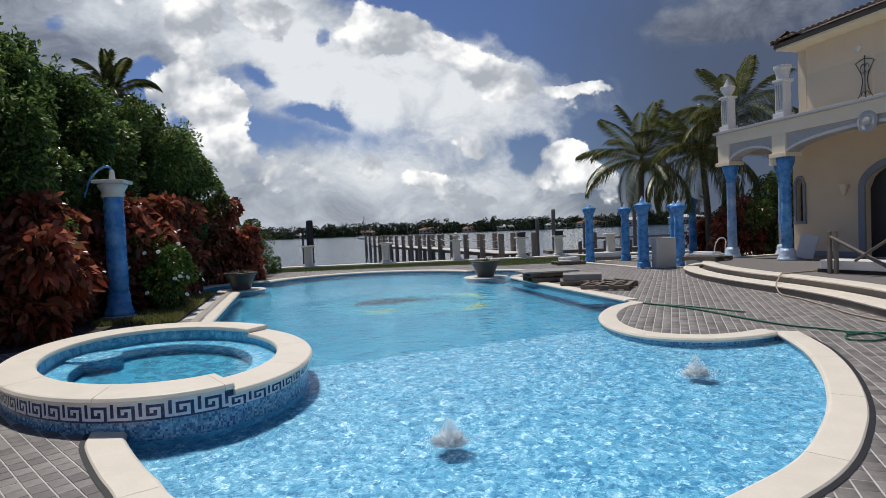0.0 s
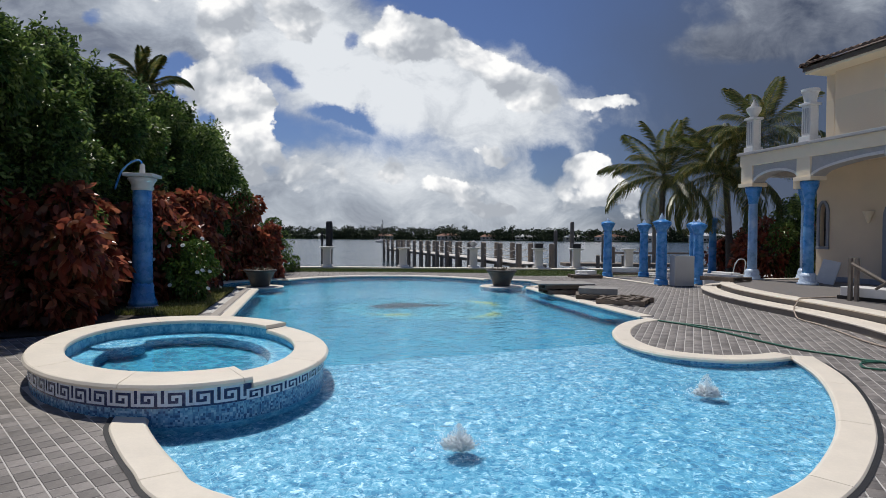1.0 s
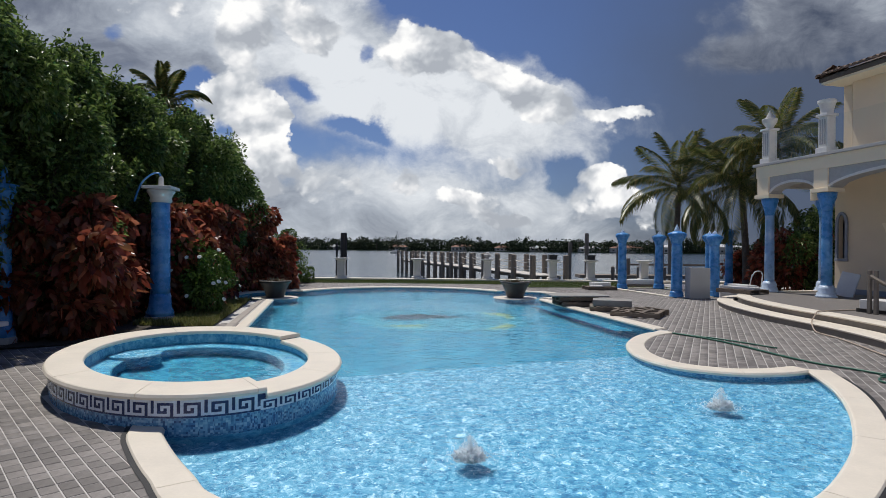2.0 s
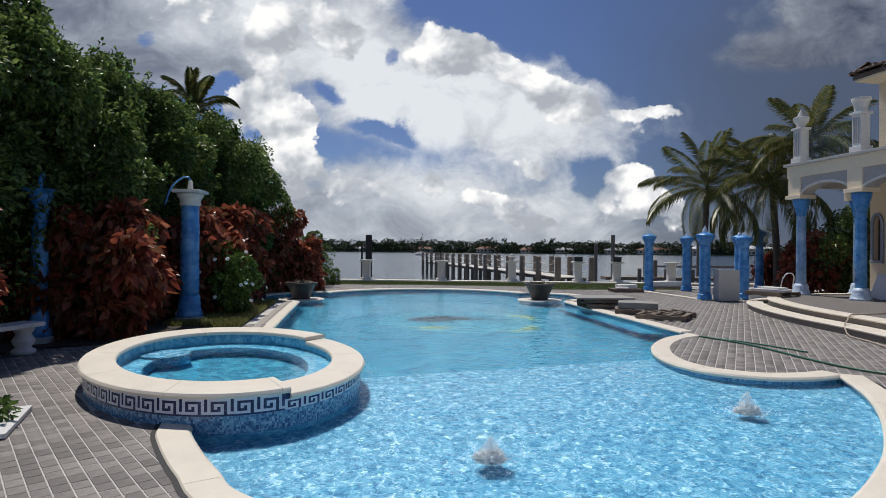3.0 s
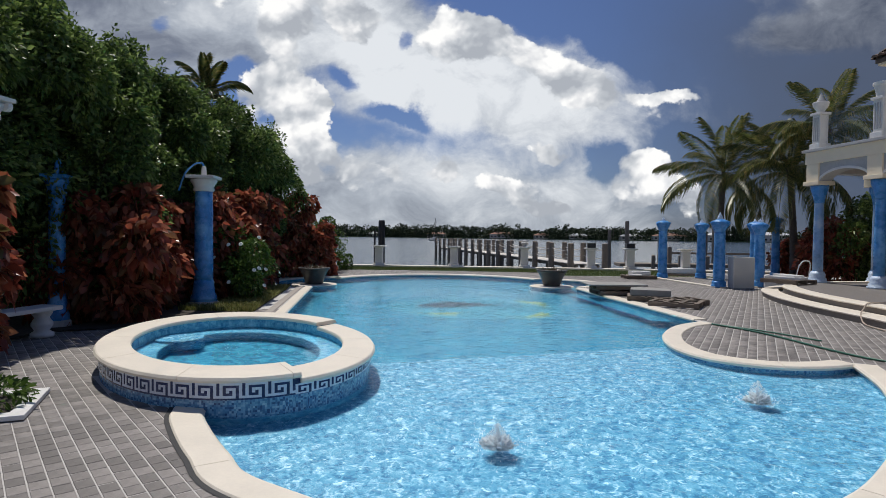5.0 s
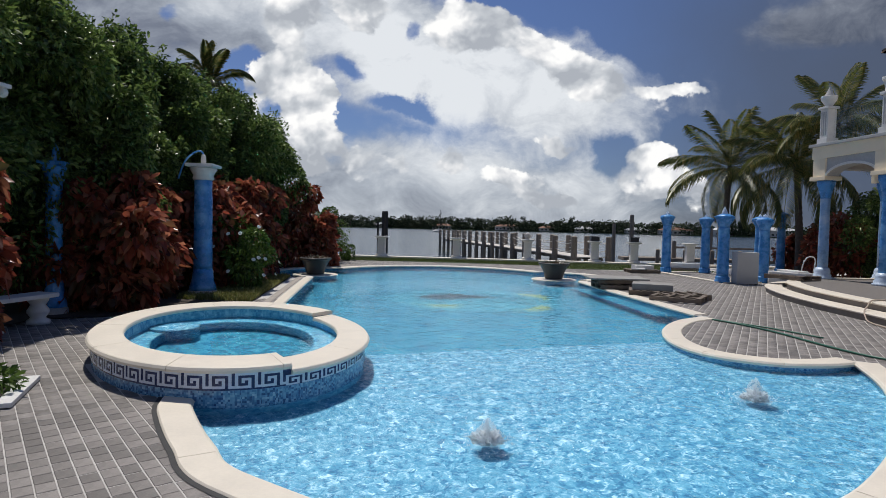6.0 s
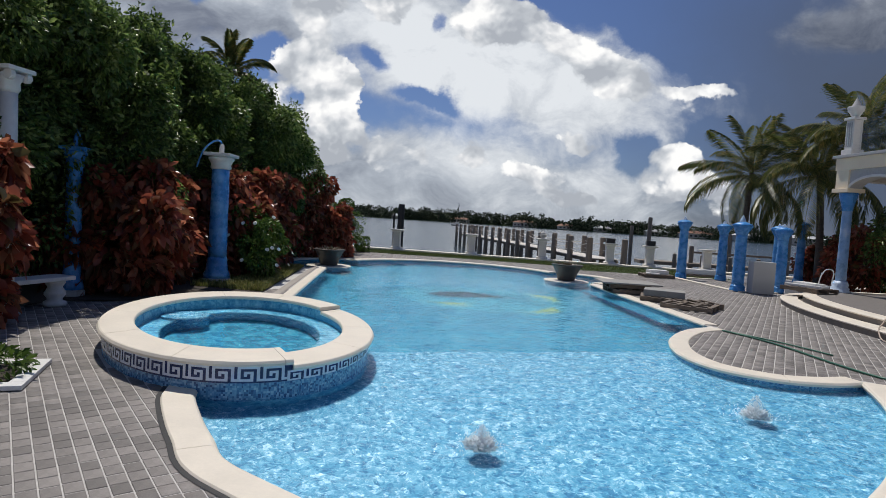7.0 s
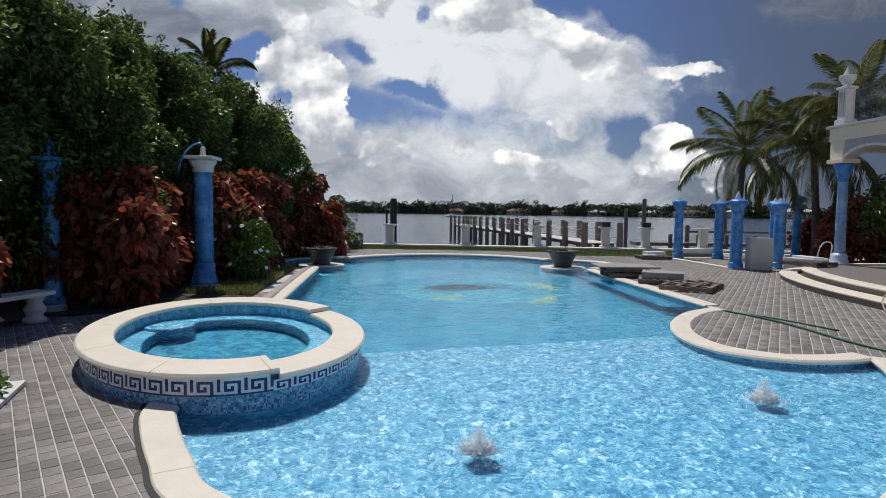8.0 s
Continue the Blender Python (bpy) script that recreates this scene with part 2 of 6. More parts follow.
M_WALL = material("beige_stucco", (0.74, 0.60, 0.43), 0.85, 0.06, 1.5, 0.2, 90)
M_CREAM = material("cream_painted_trim", (0.88, 0.75, 0.55), 0.7, 0.06, 2.0, 0.1)
M_GREYSTONE = material("grey_carved_stone", (0.44, 0.43, 0.42), 0.75, 0.15, 10.0, 0.3)
M_SOIL = material("dark_soil", (0.05, 0.04, 0.03), 0.95, 0.4, 10, 0.5)
M_LAND = material("distant_green_land", (0.06, 0.09, 0.035), 0.95, 0.3, 0.05, 0.1, 1.0)
M_BRONZE = material("dark_bronze_bowl", (0.07, 0.062, 0.055), 0.45, 0.3, 6, 0.3)
M_WOOD = material("weathered_dock_wood", (0.23, 0.19, 0.15), 0.8, 0.35, 7, 0.4)
M_DOCKPLANK = material("bleached_dock_planks", (0.62, 0.58, 0.52), 0.75, 0.15, 4, 0.2)
M_BARK = material("palm_bark", (0.13, 0.105, 0.085), 0.9, 0.4, 12, 0.6)
M_BLACK = material("black_painted_metal", (0.02, 0.02, 0.022), 0.45)
M_DARKPILE = material("wet_dark_piling", (0.03, 0.028, 0.026), 0.7, 0.3, 6, 0.4)
M_ROPE = material("white_rope", (0.6, 0.56, 0.5), 0.8)
M_ROOF = material("brown_clay_tile", (0.15, 0.10, 0.075), 0.75, 0.35, 5, 0.3, island=0.3)


def mosaic_material(name, stops, tile=0.03, blotch=6.0, rough=0.25, amount=0.5, grout=(0.35, 0.45, 0.5)):
    """Small glass tiles blended from several blues, with thin grout lines."""
    m = bpy.data.materials.new(name)
    m.use_nodes = True
    n = Nodes(m.node_tree)
    co = n.add("ShaderNodeTexCoord").outputs["Object"]
    cell = n.add("ShaderNodeVectorMath", {0: co, 1: (tile, tile, tile)}, operation="SNAP").outputs[0]
    r = n.add("ShaderNodeTexWhiteNoise", {"Vector": cell}).outputs[0]
    # broad blotches over the tiles; on the shelf they stand in for caustics
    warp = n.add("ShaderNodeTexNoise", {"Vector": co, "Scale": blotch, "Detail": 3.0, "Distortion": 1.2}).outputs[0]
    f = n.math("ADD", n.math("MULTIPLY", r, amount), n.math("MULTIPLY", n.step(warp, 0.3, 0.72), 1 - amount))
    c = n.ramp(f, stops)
    p = n.add("ShaderNodeBsdfPrincipled", {"Base Color": c, "Roughness": rough})
    n.add("ShaderNodeOutputMaterial", {0: p.outputs[0]})
    return m


# pale and dark stops paint rippling caustic light into the shelf's tile colour
M_SHELF = mosaic_material("light_blue_mosaic_painted_caustics", [(0.08, (0.04, 0.16, 0.29)), (0.40, (0.105, 0.32, 0.48)), (0.68, (0.19, 0.43, 0.58)), (0.86, (0.50, 0.68, 0.76)), (0.97, (0.78, 0.87, 0.90))], 0.03, 15.0, amount=0.2)
M_BASIN = mosaic_material("deep_blue_green_mosaic", [(0.1, (0.014, 0.14, 0.25)), (0.5, (0.032, 0.25, 0.385)), (0.95, (0.10, 0.40, 0.53))], 0.04, 5.0, amount=0.3)
M_BAND = mosaic_material("muted_blue_wall_mosaic", [(0.05, (0.035, 0.085, 0.20)), (0.4, (0.09, 0.24, 0.41)), (0.7, (0.17, 0.36, 0.53)), (1.0, (0.36, 0.54, 0.65))], 0.02, 3.0, amount=0.9)
M_NAVY = material("navy_mosaic_border", (0.015, 0.03, 0.11), 0.25, 0.3, 20, 0.1)
M_KEY = material("white_mosaic_key", (0.62, 0.66, 0.74), 0.3, 0.1, 20, 0.1)
M_WATER = water_material("clear_pool_water", (0.1, 0.4, 0.6), 0.018, 9.0, depth_tint=(0.80, 0.95, 1.0))
M_SPAWATER = water_material("clear_spa_water", (0.1, 0.4, 0.6), 0.01, 4.0, depth_tint=(0.80, 0.95, 1.0))
M_BAY = water_material("grey_bay_water", (0.035, 0.055, 0.075), 0.05, 1.6, rough=0.12)
M_LEAF = leaf_material("dark_green_leaves", [(0.035, 0.065, 0.017), (0.075, 0.13, 0.03), (0.14, 0.21, 0.05), (0.28, 0.36, 0.12)], 0.3, 0.5)
M_RED = leaf_material("copper_red_leaves", [(0.08, 0.022, 0.016), (0.22, 0.05, 0.03), (0.34, 0.09, 0.055), (0.50, 0.19, 0.11), (0.14, 0.07, 0.03), (0.34, 0.075, 0.045), (0.07, 0.06, 0.02)], 0.28, 0.5)
M_SHRUB = leaf_material("bright_green_shrub_leaves", [(0.03, 0.07, 0.012), (0.07, 0.13, 0.02), (0.14, 0.22, 0.04)], 0.4, 0.3)
M_FROND = leaf_material("palm_frond_green", [(0.05, 0.07, 0.025), (0.09, 0.12, 0.035), (0.16, 0.17, 0.05), (0.40, 0.30, 0.11)], 0.38, 0.4)
M_SHORE = leaf_material("far_shore_trees", [(0.02, 0.035, 0.015), (0.035, 0.055, 0.022), (0.05, 0.07, 0.03)], 0.8, 0.0)
M_GRASS = leaf_material("lawn_grass", [(0.05, 0.08, 0.015), (0.09, 0.13, 0.03), (0.16, 0.17, 0.06)], 0.6, 0.3)

# ---- helpers for building ----
def link_mesh(name, verts, faces, mat, parent=None, label="", smooth=False):
    me = bpy.data.meshes.new(name)
    me.from_pydata([tuple(v) for v in verts], [], [tuple(f) for f in faces])
    me.materials.append(mat)
    if smooth:
        for p in me.polygons:
            p.use_smooth = True
    ob = new(name, me)
    if parent:
        ob.parent = parent
    if label:
        ob["label"] = label
    return ob


def part(name, bm, mat, parent=None, label="", smooth=False, flat=False):
    me = bpy.data.meshes.new(name)
    if not flat:
        bmesh.ops.recalc_face_normals(bm, faces=bm.faces)
    bm.to_mesh(me)
    bm.free()
    me.materials.append(mat)
    if smooth:
        for p in me.polygons:
            p.use_smooth = True
    ob = new(name, me)
    if parent:
        ob.parent = parent
    if label:
        ob["label"] = label
    return ob


def empty(name, m=None, label="", category="", group="", kind=""):
    e = new(name)
    e.empty_display_size = 0.2
    if m is not None:
        e.matrix_world = m
    return tagged(e, label, category, group, kind)


def box_bm(x0, y0, z0, x1, y1, z1, bevel=0.0, bm=None):
    own = bm is None
    bm = bm or bmesh.new()
    r = bmesh.ops.create_cube(bm, size=1.0, matrix=Matrix.Translation(((x0 + x1) / 2, (y0 + y1) / 2, (z0 + z1) / 2)) @ Matrix.Diagonal((abs(x1 - x0), abs(y1 - y0), abs(z1 - z0), 1)))
    if bevel:
        es = list({e for v in r["verts"] for e in v.link_edges})
        bmesh.ops.bevel(bm, geom=es, offset=bevel, segments=2, affect="EDGES", profile=0.6)
    return bm


def lathe_bm(profile, n=24, bm=None, m=None, wobble=0.0, seed=0):
    """A turned body from (radius, height) pairs, capped at both ends."""
    bm = bm or bmesh.new()
    rng = random.Random(seed)
    rings = []
    for r, z in profile:
        ring = []
        for i in range(n):
            a = 2 * math.pi * i / n
            rr = r * (1 + (rng.uniform(-wobble, wobble) if wobble else 0))
            v = Vector((rr * math.cos(a), rr * math.sin(a), z))
            ring.append(bm.verts.new(m @ v if m else v))
        rings.append(ring)
    for a, b in zip(rings, rings[1:]):
        for i in range(n):
            bm.faces.new((a[i], a[(i + 1) % n], b[(i + 1) % n], b[i]))
    bm.faces.new(rings[0][::-1])
    bm.faces.new(rings[-1])
    return bm


def tube_bm(points, radius, n=8, bm=None, taper=None):
    bm = bm or bmesh.new()
    pts = [Vector(p) for p in points]
    rings = []
    up = Vector((0.13, 0.27, 0.95))
    for i, p in enumerate(pts):
        d = (pts[min(i + 1, len(pts) - 1)] - pts[max(i - 1, 0)]).normalized()
        s = d.cross(up)
        s = s.normalized() if s.length > 1e-4 else d.cross(Vector((1, 0, 0))).normalized()
        u = s.cross(d)
        r = radius if taper is None else radius + (taper - radius) * i / (len(pts) - 1)
        rings.append([bm.verts.new(p + (s * math.cos(a) + u * math.sin(a)) * r) for a in (2 * math.pi * k / n for k in range(n))])
    for a, b in zip(rings, rings[1:]):
        for i in range(n):
            bm.faces.new((a[i], a[(i + 1) % n], b[(i + 1) % n], b[i]))
    bm.faces.new(rings[0][::-1])
    bm.faces.new(rings[-1])
    return bm


def spline(pts, per=8):
    """A smooth line through a few control points."""
    p = [Vector((*q, 0)) if len(q) == 2 else Vector(q) for q in pts]
    p = [2 * p[0] - p[1]] + p + [2 * p[-1] - p[-2]]
    out = []
    for a, b, c, d in zip(p, p[1:], p[2:], p[3:]):
        for i in range(per):
            t = i / per
            out.append(0.5 * (2 * b + (c - a) * t + (2 * a - 5 * b + 4 * c - d) * t * t + (3 * b - a - 3 * c + d) * t ** 3))
    out.append(p[-2])
    return out


def arc(cx, cy, r, a0, a1, n):
    return [Vector((cx + r * math.cos(radians(a0 + (a1 - a0) * i / n)), cy + r * math.sin(radians(a0 + (a1 - a0) * i / n)), 0)) for i in range(n + 1)]


# ---- plan of the pool ----
WATER_Z = -0.075
SPA_C, SPA_A, SPA_B, SPA_TURN = Vector((-3.31, 7.47, 0)), 2.37, 1.60, radians(-59.0)


def spa_point(a, k=1.0, off=0.0, z=0.0):
    """A point on the oval of the spa; k scales it, off moves it outwards."""
    c, s = math.cos(a), math.sin(a)
    wide, slim = (1.3, 0.85) if off < -0.2 else (1.0, 1.0)   # the rim is broader at the ends of the oval
    x, y = (SPA_A * k + off * wide) * c, (SPA_B * k + off * slim) * s
    ct, st = math.cos(SPA_TURN), math.sin(SPA_TURN)
    return Vector((SPA_C.x + ct * x - st * y, SPA_C.y + st * x + ct * y, z))


FRONT = spline([(4.80, 8.30), (4.42, 7.1), (3.82, 5.9), (3.03, 4.75), (2.0, 3.78), (0.35, 3.08), (-1.43, 3.74), (-2.02, 4.30), (-2.58, 5.03), (-2.72, 5.32)], 10)
SPA_SIDE = [spa_point(radians(a), off=-0.12) for a in range(-20, 158, 4)]
LEFT = [Vector((-4.0, 10.4, 0)), Vector((-4.39, 12.02, 0)), Vector((-5.1, 15.1, 0)), Vector((-5.78, 18.1, 0))]
ALCOVE_L = spline([(-6.35, 17.75), (-7.05, 18.2), (-7.6, 19.5), (-7.55, 20.9), (-6.95, 21.9), (-6.0, 22.1)], 6)
FAR = arc(-1.95, 20.52, 4.19, 157, 38, 30)
ALCOVE_R = spline([(2.1, 23.0), (3.1, 22.6), (3.55, 21.6), (3.3, 20.5), (2.7, 19.75)], 6)
RIGHT = [Vector((2.62, 19.3, 0)), Vector((3.04, 17.0, 0)), Vector((3.52, 14.85, 0)), Vector((4.02, 12.5, 0))]
BULGE = spline([(4.05, 12.05), (3.45, 11.45), (2.92, 10.4), (2.74, 9.3), (2.98, 8.47), (3.62, 8.06), (4.25, 8.08), (4.78, 8.29)], 8)
POOL = FRONT + SPA_SIDE + LEFT + ALCOVE_L + FAR + ALCOVE_R + RIGHT + BULGE


def filled(loops, z):
    bm = bmesh.new()
    for lp in loops:
        vs = [bm.verts.new((p[0], p[1], z)) for p in lp]
        for i in range(len(vs)):
            bm.edges.new((vs[i], vs[(i + 1) % len(vs)]))
    bmesh.ops.triangle_fill(bm, use_beauty=True, use_dissolve=False, edges=bm.edges[:])
    bm.normal_update()
    for f in bm.faces:
        if f.normal.z < 0:
            f.normal_flip()
    return bm


SEAWALL_Y = 29.6
SPA_LAND = [spa_point(radians(a), off=-0.12) for a in range(-23, -202, -4)]
HOLE = FRONT + SPA_LAND + LEFT + ALCOVE_L + FAR + ALCOVE_R + RIGHT + BULGE
# deck and land round the pool, one sheet with the pool cut out
land = filled([[(-90, -60), (90, -60), (90, SEAWALL_Y), (-90, SEAWALL_Y)], HOLE], -0.012)
deck = part("ground", land, M_DECK, flat=True)
tagged(deck, "grey mortar bed of the paved pool deck", "ground", kind="structure")

# ---- pool: basin, water, coping ----
pool = empty("swimming_pool", pose(0, 0, 0), "freeform swimming pool with clear blue water and pale coping", "pool")
SHELF_Z, DEEP_Z = -0.29, -1.35
SHELF_A, SHELF_B = Vector((-1.55, 8.15, 0)), Vector((3.1, 10.1, 0))


def normals_of(line):
    out = []
    for i, p in enumerate(line):
        d = (line[min(i + 1, len(line) - 1)] - line[max(i - 1, 0)]).normalized()
        out.append(Vector((-d.y, d.x, 0)))   # to the left of the way
    return out


def shelf_side(p):
    d = SHELF_B - SHELF_A
    return d.x * (p[1] - SHELF_A.y) - d.y * (p[0] - SHELF_A.x)   # below 0: on the shelf


def basin_bm(line, top, bottom):
    bm = bmesh.new()
    a = [bm.verts.new((p[0], p[1], top)) for p in line]
    b = [bm.verts.new((p[0], p[1], bottom)) for p in line]
    for i in range(len(line)):
        j = (i + 1) % len(line)
        bm.faces.new((a[i], a[j], b[j], b[i]))
    return bm


part("pool_wall", basin_bm(POOL, -0.02, DEEP_Z), M_BASIN, pool, "blue mosaic pool wall")
part("pool_floor", filled([POOL], DEEP_Z), M_BASIN, pool, "blue-green mosaic pool floor")
start = next(i for i, p in enumerate(POOL) if shelf_side(p) < 0 and shelf_side(POOL[i - 1]) >= 0)
ring = POOL[start:] + POOL[:start]
shelf_line = [p for p in ring if shelf_side(p) < 0]
bm = filled([shelf_line], SHELF_Z)
r = bmesh.ops.extrude_face_region(bm, geom=bm.faces[:])
bmesh.ops.translate(bm, verts=[v for v in r["geom"] if isinstance(v, bmesh.types.BMVert)], vec=(0, 0, -0.9))
part("sun_shelf", bm, M_SHELF, pool, "shallow shelf of light blue mosaic with caustic light painted into its colour")
band = basin_bm([p + n * 0.004 for p, n in zip(POOL, [-v for v in normals_of(POOL)])], -0.02, -0.2)
part("waterline_band", band, M_BAND, pool, "dark blue mosaic waterline band")
bmw = filled([POOL], WATER_Z)
water = part("pool_water", bmw, M_WATER, pool, "clear rippled blue water", flat=True)
water.visible_shadow = False


def resample(line, step):
    out, acc = [line[0]], 0.0
    for a, b in zip(line, line[1:]):
        d = (b - a).length
        while acc + d >= step:
            t = (step - acc) / d
            a = a + (b - a) * t
            d = (b - a).length
            out.append(a)
            acc = 0.0
        acc += d
    if (out[-1] - line[-1]).length > step * 0.4:
        out.append(line[-1])
    return out


def coping_run(line, width, parent, top=0.010, drop=0.06, stone=0.95, overhang=0.035, sign=-1, mat=None):
    """Rounded stones along a line, side by side with hairline joints."""
    pts = resample(line, 0.09)
    nm = [n * sign for n in normals_of(pts)]
    per = max(2, round(stone / 0.09))
    prof = [(-overhang, top - drop), (-overhang - 0.008, top - drop * 0.5), (-overhang + 0.012, top - 0.006), (-overhang + 0.03, top), (width - 0.012, top), (width, top - 0.012), (width, top - drop)]
    for s in range(0, len(pts) - 1, per):
        e = min(s + per, len(pts) - 1)
        if e - s < 1:
            continue
        bm = bmesh.new()
        rings = []
        for k in range(s, e + 1):
            along = (pts[min(k + 1, len(pts) - 1)] - pts[max(k - 1, 0)]).normalized() * (0.003 if k == s else -0.003 if k == e else 0)
            rings.append([bm.verts.new(pts[k] + along + nm[k] * o + Vector((0, 0, z))) for o, z in prof])
        for a, b in zip(rings, rings[1:]):
            for i in range(len(prof)):
                j = (i + 1) % len(prof)
                bm.faces.new((a[i], b[i], b[j], a[j]))
        bm.faces.new(rings[0])
        bm.faces.new(rings[-1][::-1])
        part("coping_stone", bm, mat or M_COPING, parent)


def ribbon(name, line, o0, o1, z, mat, parent=None, label="", sign=-1):
    pts = resample(line, 0.12)
    nm = [n * sign for n in normals_of(pts)]
    bm = bmesh.new()
    rows = [(bm.verts.new(p + n * o0 + Vector((0, 0, z))), bm.verts.new(p + n * o1 + Vector((0, 0, z)))) for p, n in zip(pts, nm)]
    for a, b in zip(rows, rows[1:]):
        f = bm.faces.new((a[0], b[0], b[1], a[1]))
    return part(name, bm, mat, parent, label)


M_PALESTONE = material("grey_brown_border_stone", (0.36, 0.32, 0.28), 0.7, 0.2, 6.0, 0.15)
coping = empty("pool_coping", pose(0, 0, 0), "pale cream stone coping round the pool", "coping", kind="structure")
coping_run(FRONT + [Vector((-2.80, 5.55, 0))], 0.25, coping, sign=1, stone=1.6)
coping_run(BULGE, 0.27, coping, sign=1)
coping_run([Vector((-4.02, 10.45, 0))] + LEFT[1:], 0.19, coping, sign=1)
coping_run([p + Vector((-0.235, -0.055, 0)) for p in [Vector((-4.02, 10.45, 0))] + LEFT[1:]], 0.17, coping, sign=1, top=0.014, overhang=0.0, mat=M_PALESTONE)
coping_run(ALCOVE_L, 0.28, coping, sign=1)
coping_run(arc(-1.95, 20.52, 4.19, 160, 35, 40), 0.35, coping, sign=1)
coping_run(ALCOVE_R, 0.28, coping, sign=1)
coping_run(RIGHT + [Vector((4.05, 12.35, 0))], 0.26, coping, sign=1)
ribbon("joint_strip", FRONT[3:] + [Vector((-2.80, 5.52, 0))], 0.252, 0.292, -0.003, M_GAP, coping, "black expansion joint strip", sign=1)

# ---- raised spa ----
M_SPABENCH = mosaic_material("mid_blue_spa_mosaic", [(0.1, (0.05, 0.22, 0.38)), (0.5, (0.12, 0.38, 0.54)), (0.95, (0.27, 0.56, 0.68))], 0.03, 6.0, amount=0.4)
spa = empty("spa", pose(0, 0, 0), "raised oval spa with white key-pattern mosaic band", "spa")
SPA_TOP, SPA_LOW = 0.31, 0.25
LOW0, LOW1 = radians(10), radians(112)      # stretch of the lower spill coping


def spa_low(a):
    a = (a + math.pi) % (2 * math.pi) - math.pi
    return LOW0 <= a <= LOW1


def spa_run(a0, a1, top, name, label):
    n = max(6, int((a1 - a0) / radians(3)))
    prof = [(0.05, top - 0.055), (0.06, top - 0.03), (0.045, top - 0.006), (0.03, top), (-0.37, top), (-0.385, top - 0.006), (-0.395, top - 0.03), (-0.385, top - 0.055)]
    step = max(1, n // max(1, round(n / 12)))
    for s in range(0, n, step):
        e = min(n, s + step)
        bm = bmesh.new()
        rings = []
        for k in range(s, e + 1):
            a = a0 + (a1 - a0) * k / n + (0.0015 if k == s else -0.0015 if k == e else 0)
            rings.append([bm.verts.new(spa_point(a, off=o, z=z)) for o, z in prof])
        for p, q in zip(rings, rings[1:]):
            for i in range(len(prof)):
                j = (i + 1) % len(prof)
                bm.faces.new((p[i], q[i], q[j], p[j]))
        bm.faces.new(rings[0])
        bm.faces.new(rings[-1][::-1])
        part(name, bm, M_COPING, spa, label)


spa_run(LOW1, 2 * math.pi + LOW0, SPA_TOP, "rim_stone", "")
spa_run(LOW0, LOW1, SPA_LOW, "spill_stone", "lower spill-over rim stone")


def spa_wall(off, z0, z1, mat, name, label, a0=0.0, a1=2 * math.pi, n=120, follow=False):
    bm = bmesh.new()
    rows = []
    for k in range(n + 1):
        a = a0 + (a1 - a0) * k / n
        t = (SPA_LOW - 0.05 if spa_low(a) else SPA_TOP - 0.05) if follow else z1
        rows.append((bm.verts.new(spa_point(a, off=off, z=z0)), bm.verts.new(spa_point(a, off=off, z=t))))
    for p, q in zip(rows, rows[1:]):
        bm.faces.new((p[0], q[0], q[1], p[1]))
    return part(name, bm, mat, spa, label)


spa_wall(0.0, WATER_Z - 0.05, 0.3, M_BAND, "outer_wall", "blue glass mosaic outer wall", follow=True)
# paler than the wall above: light scattered in the water, put into the colour
spa_wall(0.002, DEEP_Z, WATER_Z - 0.05, M_SPABENCH, "underwater_wall", "mosaic wall under the water, its paler blue standing for scattered light")
spa_wall(-0.36, -0.62, 0.3, M_SPABENCH, "inner_wall", "blue glass mosaic inner wall", follow=True)
spa_wall(0.004, 0.085, 0.097, M_NAVY, "lower_border", "")


def key_panel(a, width, low):
    """One fret of the key pattern, 5 by 5 strokes, white on navy."""
    z1 = (SPA_LOW if low else SPA_TOP) - 0.062
    z0 = z1 - (0.10 if low else 0.145)
    rows = ["11111110", "10000010", "10111010", "10101010", "10001010", "11111011"]
    bm = bmesh.new()
    ny, nx = len(rows), len(rows[0])
    for j, r in enumerate(rows):
        for i, c in enumerate(r):
            if c == "1":
                q = []
                for di, dj in ((0, 0), (1, 0), (1, 1), (0, 1)):
                    q.append(bm.verts.new(spa_point(a + width * (i + di) / nx, off=0.009, z=z1 - (z1 - z0) * (j + dj) / ny)))
                bm.faces.new(q)
    bmesh.ops.remove_doubles(bm, verts=bm.verts, dist=0.0005)
    return part("key_fret", bm, M_KEY, spa)


# frets spaced by equal length along the oval
cum, fr = [0.0], []
for k in range(720):
    cum.append(cum[-1] + (spa_point(radians((k + 1) / 2)) - spa_point(radians(k / 2))).length)
count = 54
for i in range(count):
    s0, s1 = cum[-1] * i / count, cum[-1] * (i + 1) / count
    a0 = radians(float(np.interp(s0, cum, np.arange(721) / 2)))
    a1 = radians(float(np.interp(s1, cum, np.arange(721) / 2)))
    low = spa_low(a0) or spa_low(a1)
    key_panel(a0, (a1 - a0), low)
spa_wall(0.005, 0.098, 0.3, M_NAVY, "navy_ground", "navy mosaic band behind the key pattern", follow=True)
sw = filled([[spa_point(2 * math.pi * k / 96, off=-0.362) for k in range(96)]], 0.15)
spa_water = part("spa_water", sw, M_SPAWATER, spa, "still clear spa water", flat=True)
spa_water.visible_shadow = False
part("spa_floor", filled([[spa_point(2 * math.pi * k / 96, off=-0.36) for k in range(96)]], -0.6), M_BASIN, spa, "blue-green mosaic spa floor")
bm = bmesh.new()
rings = []
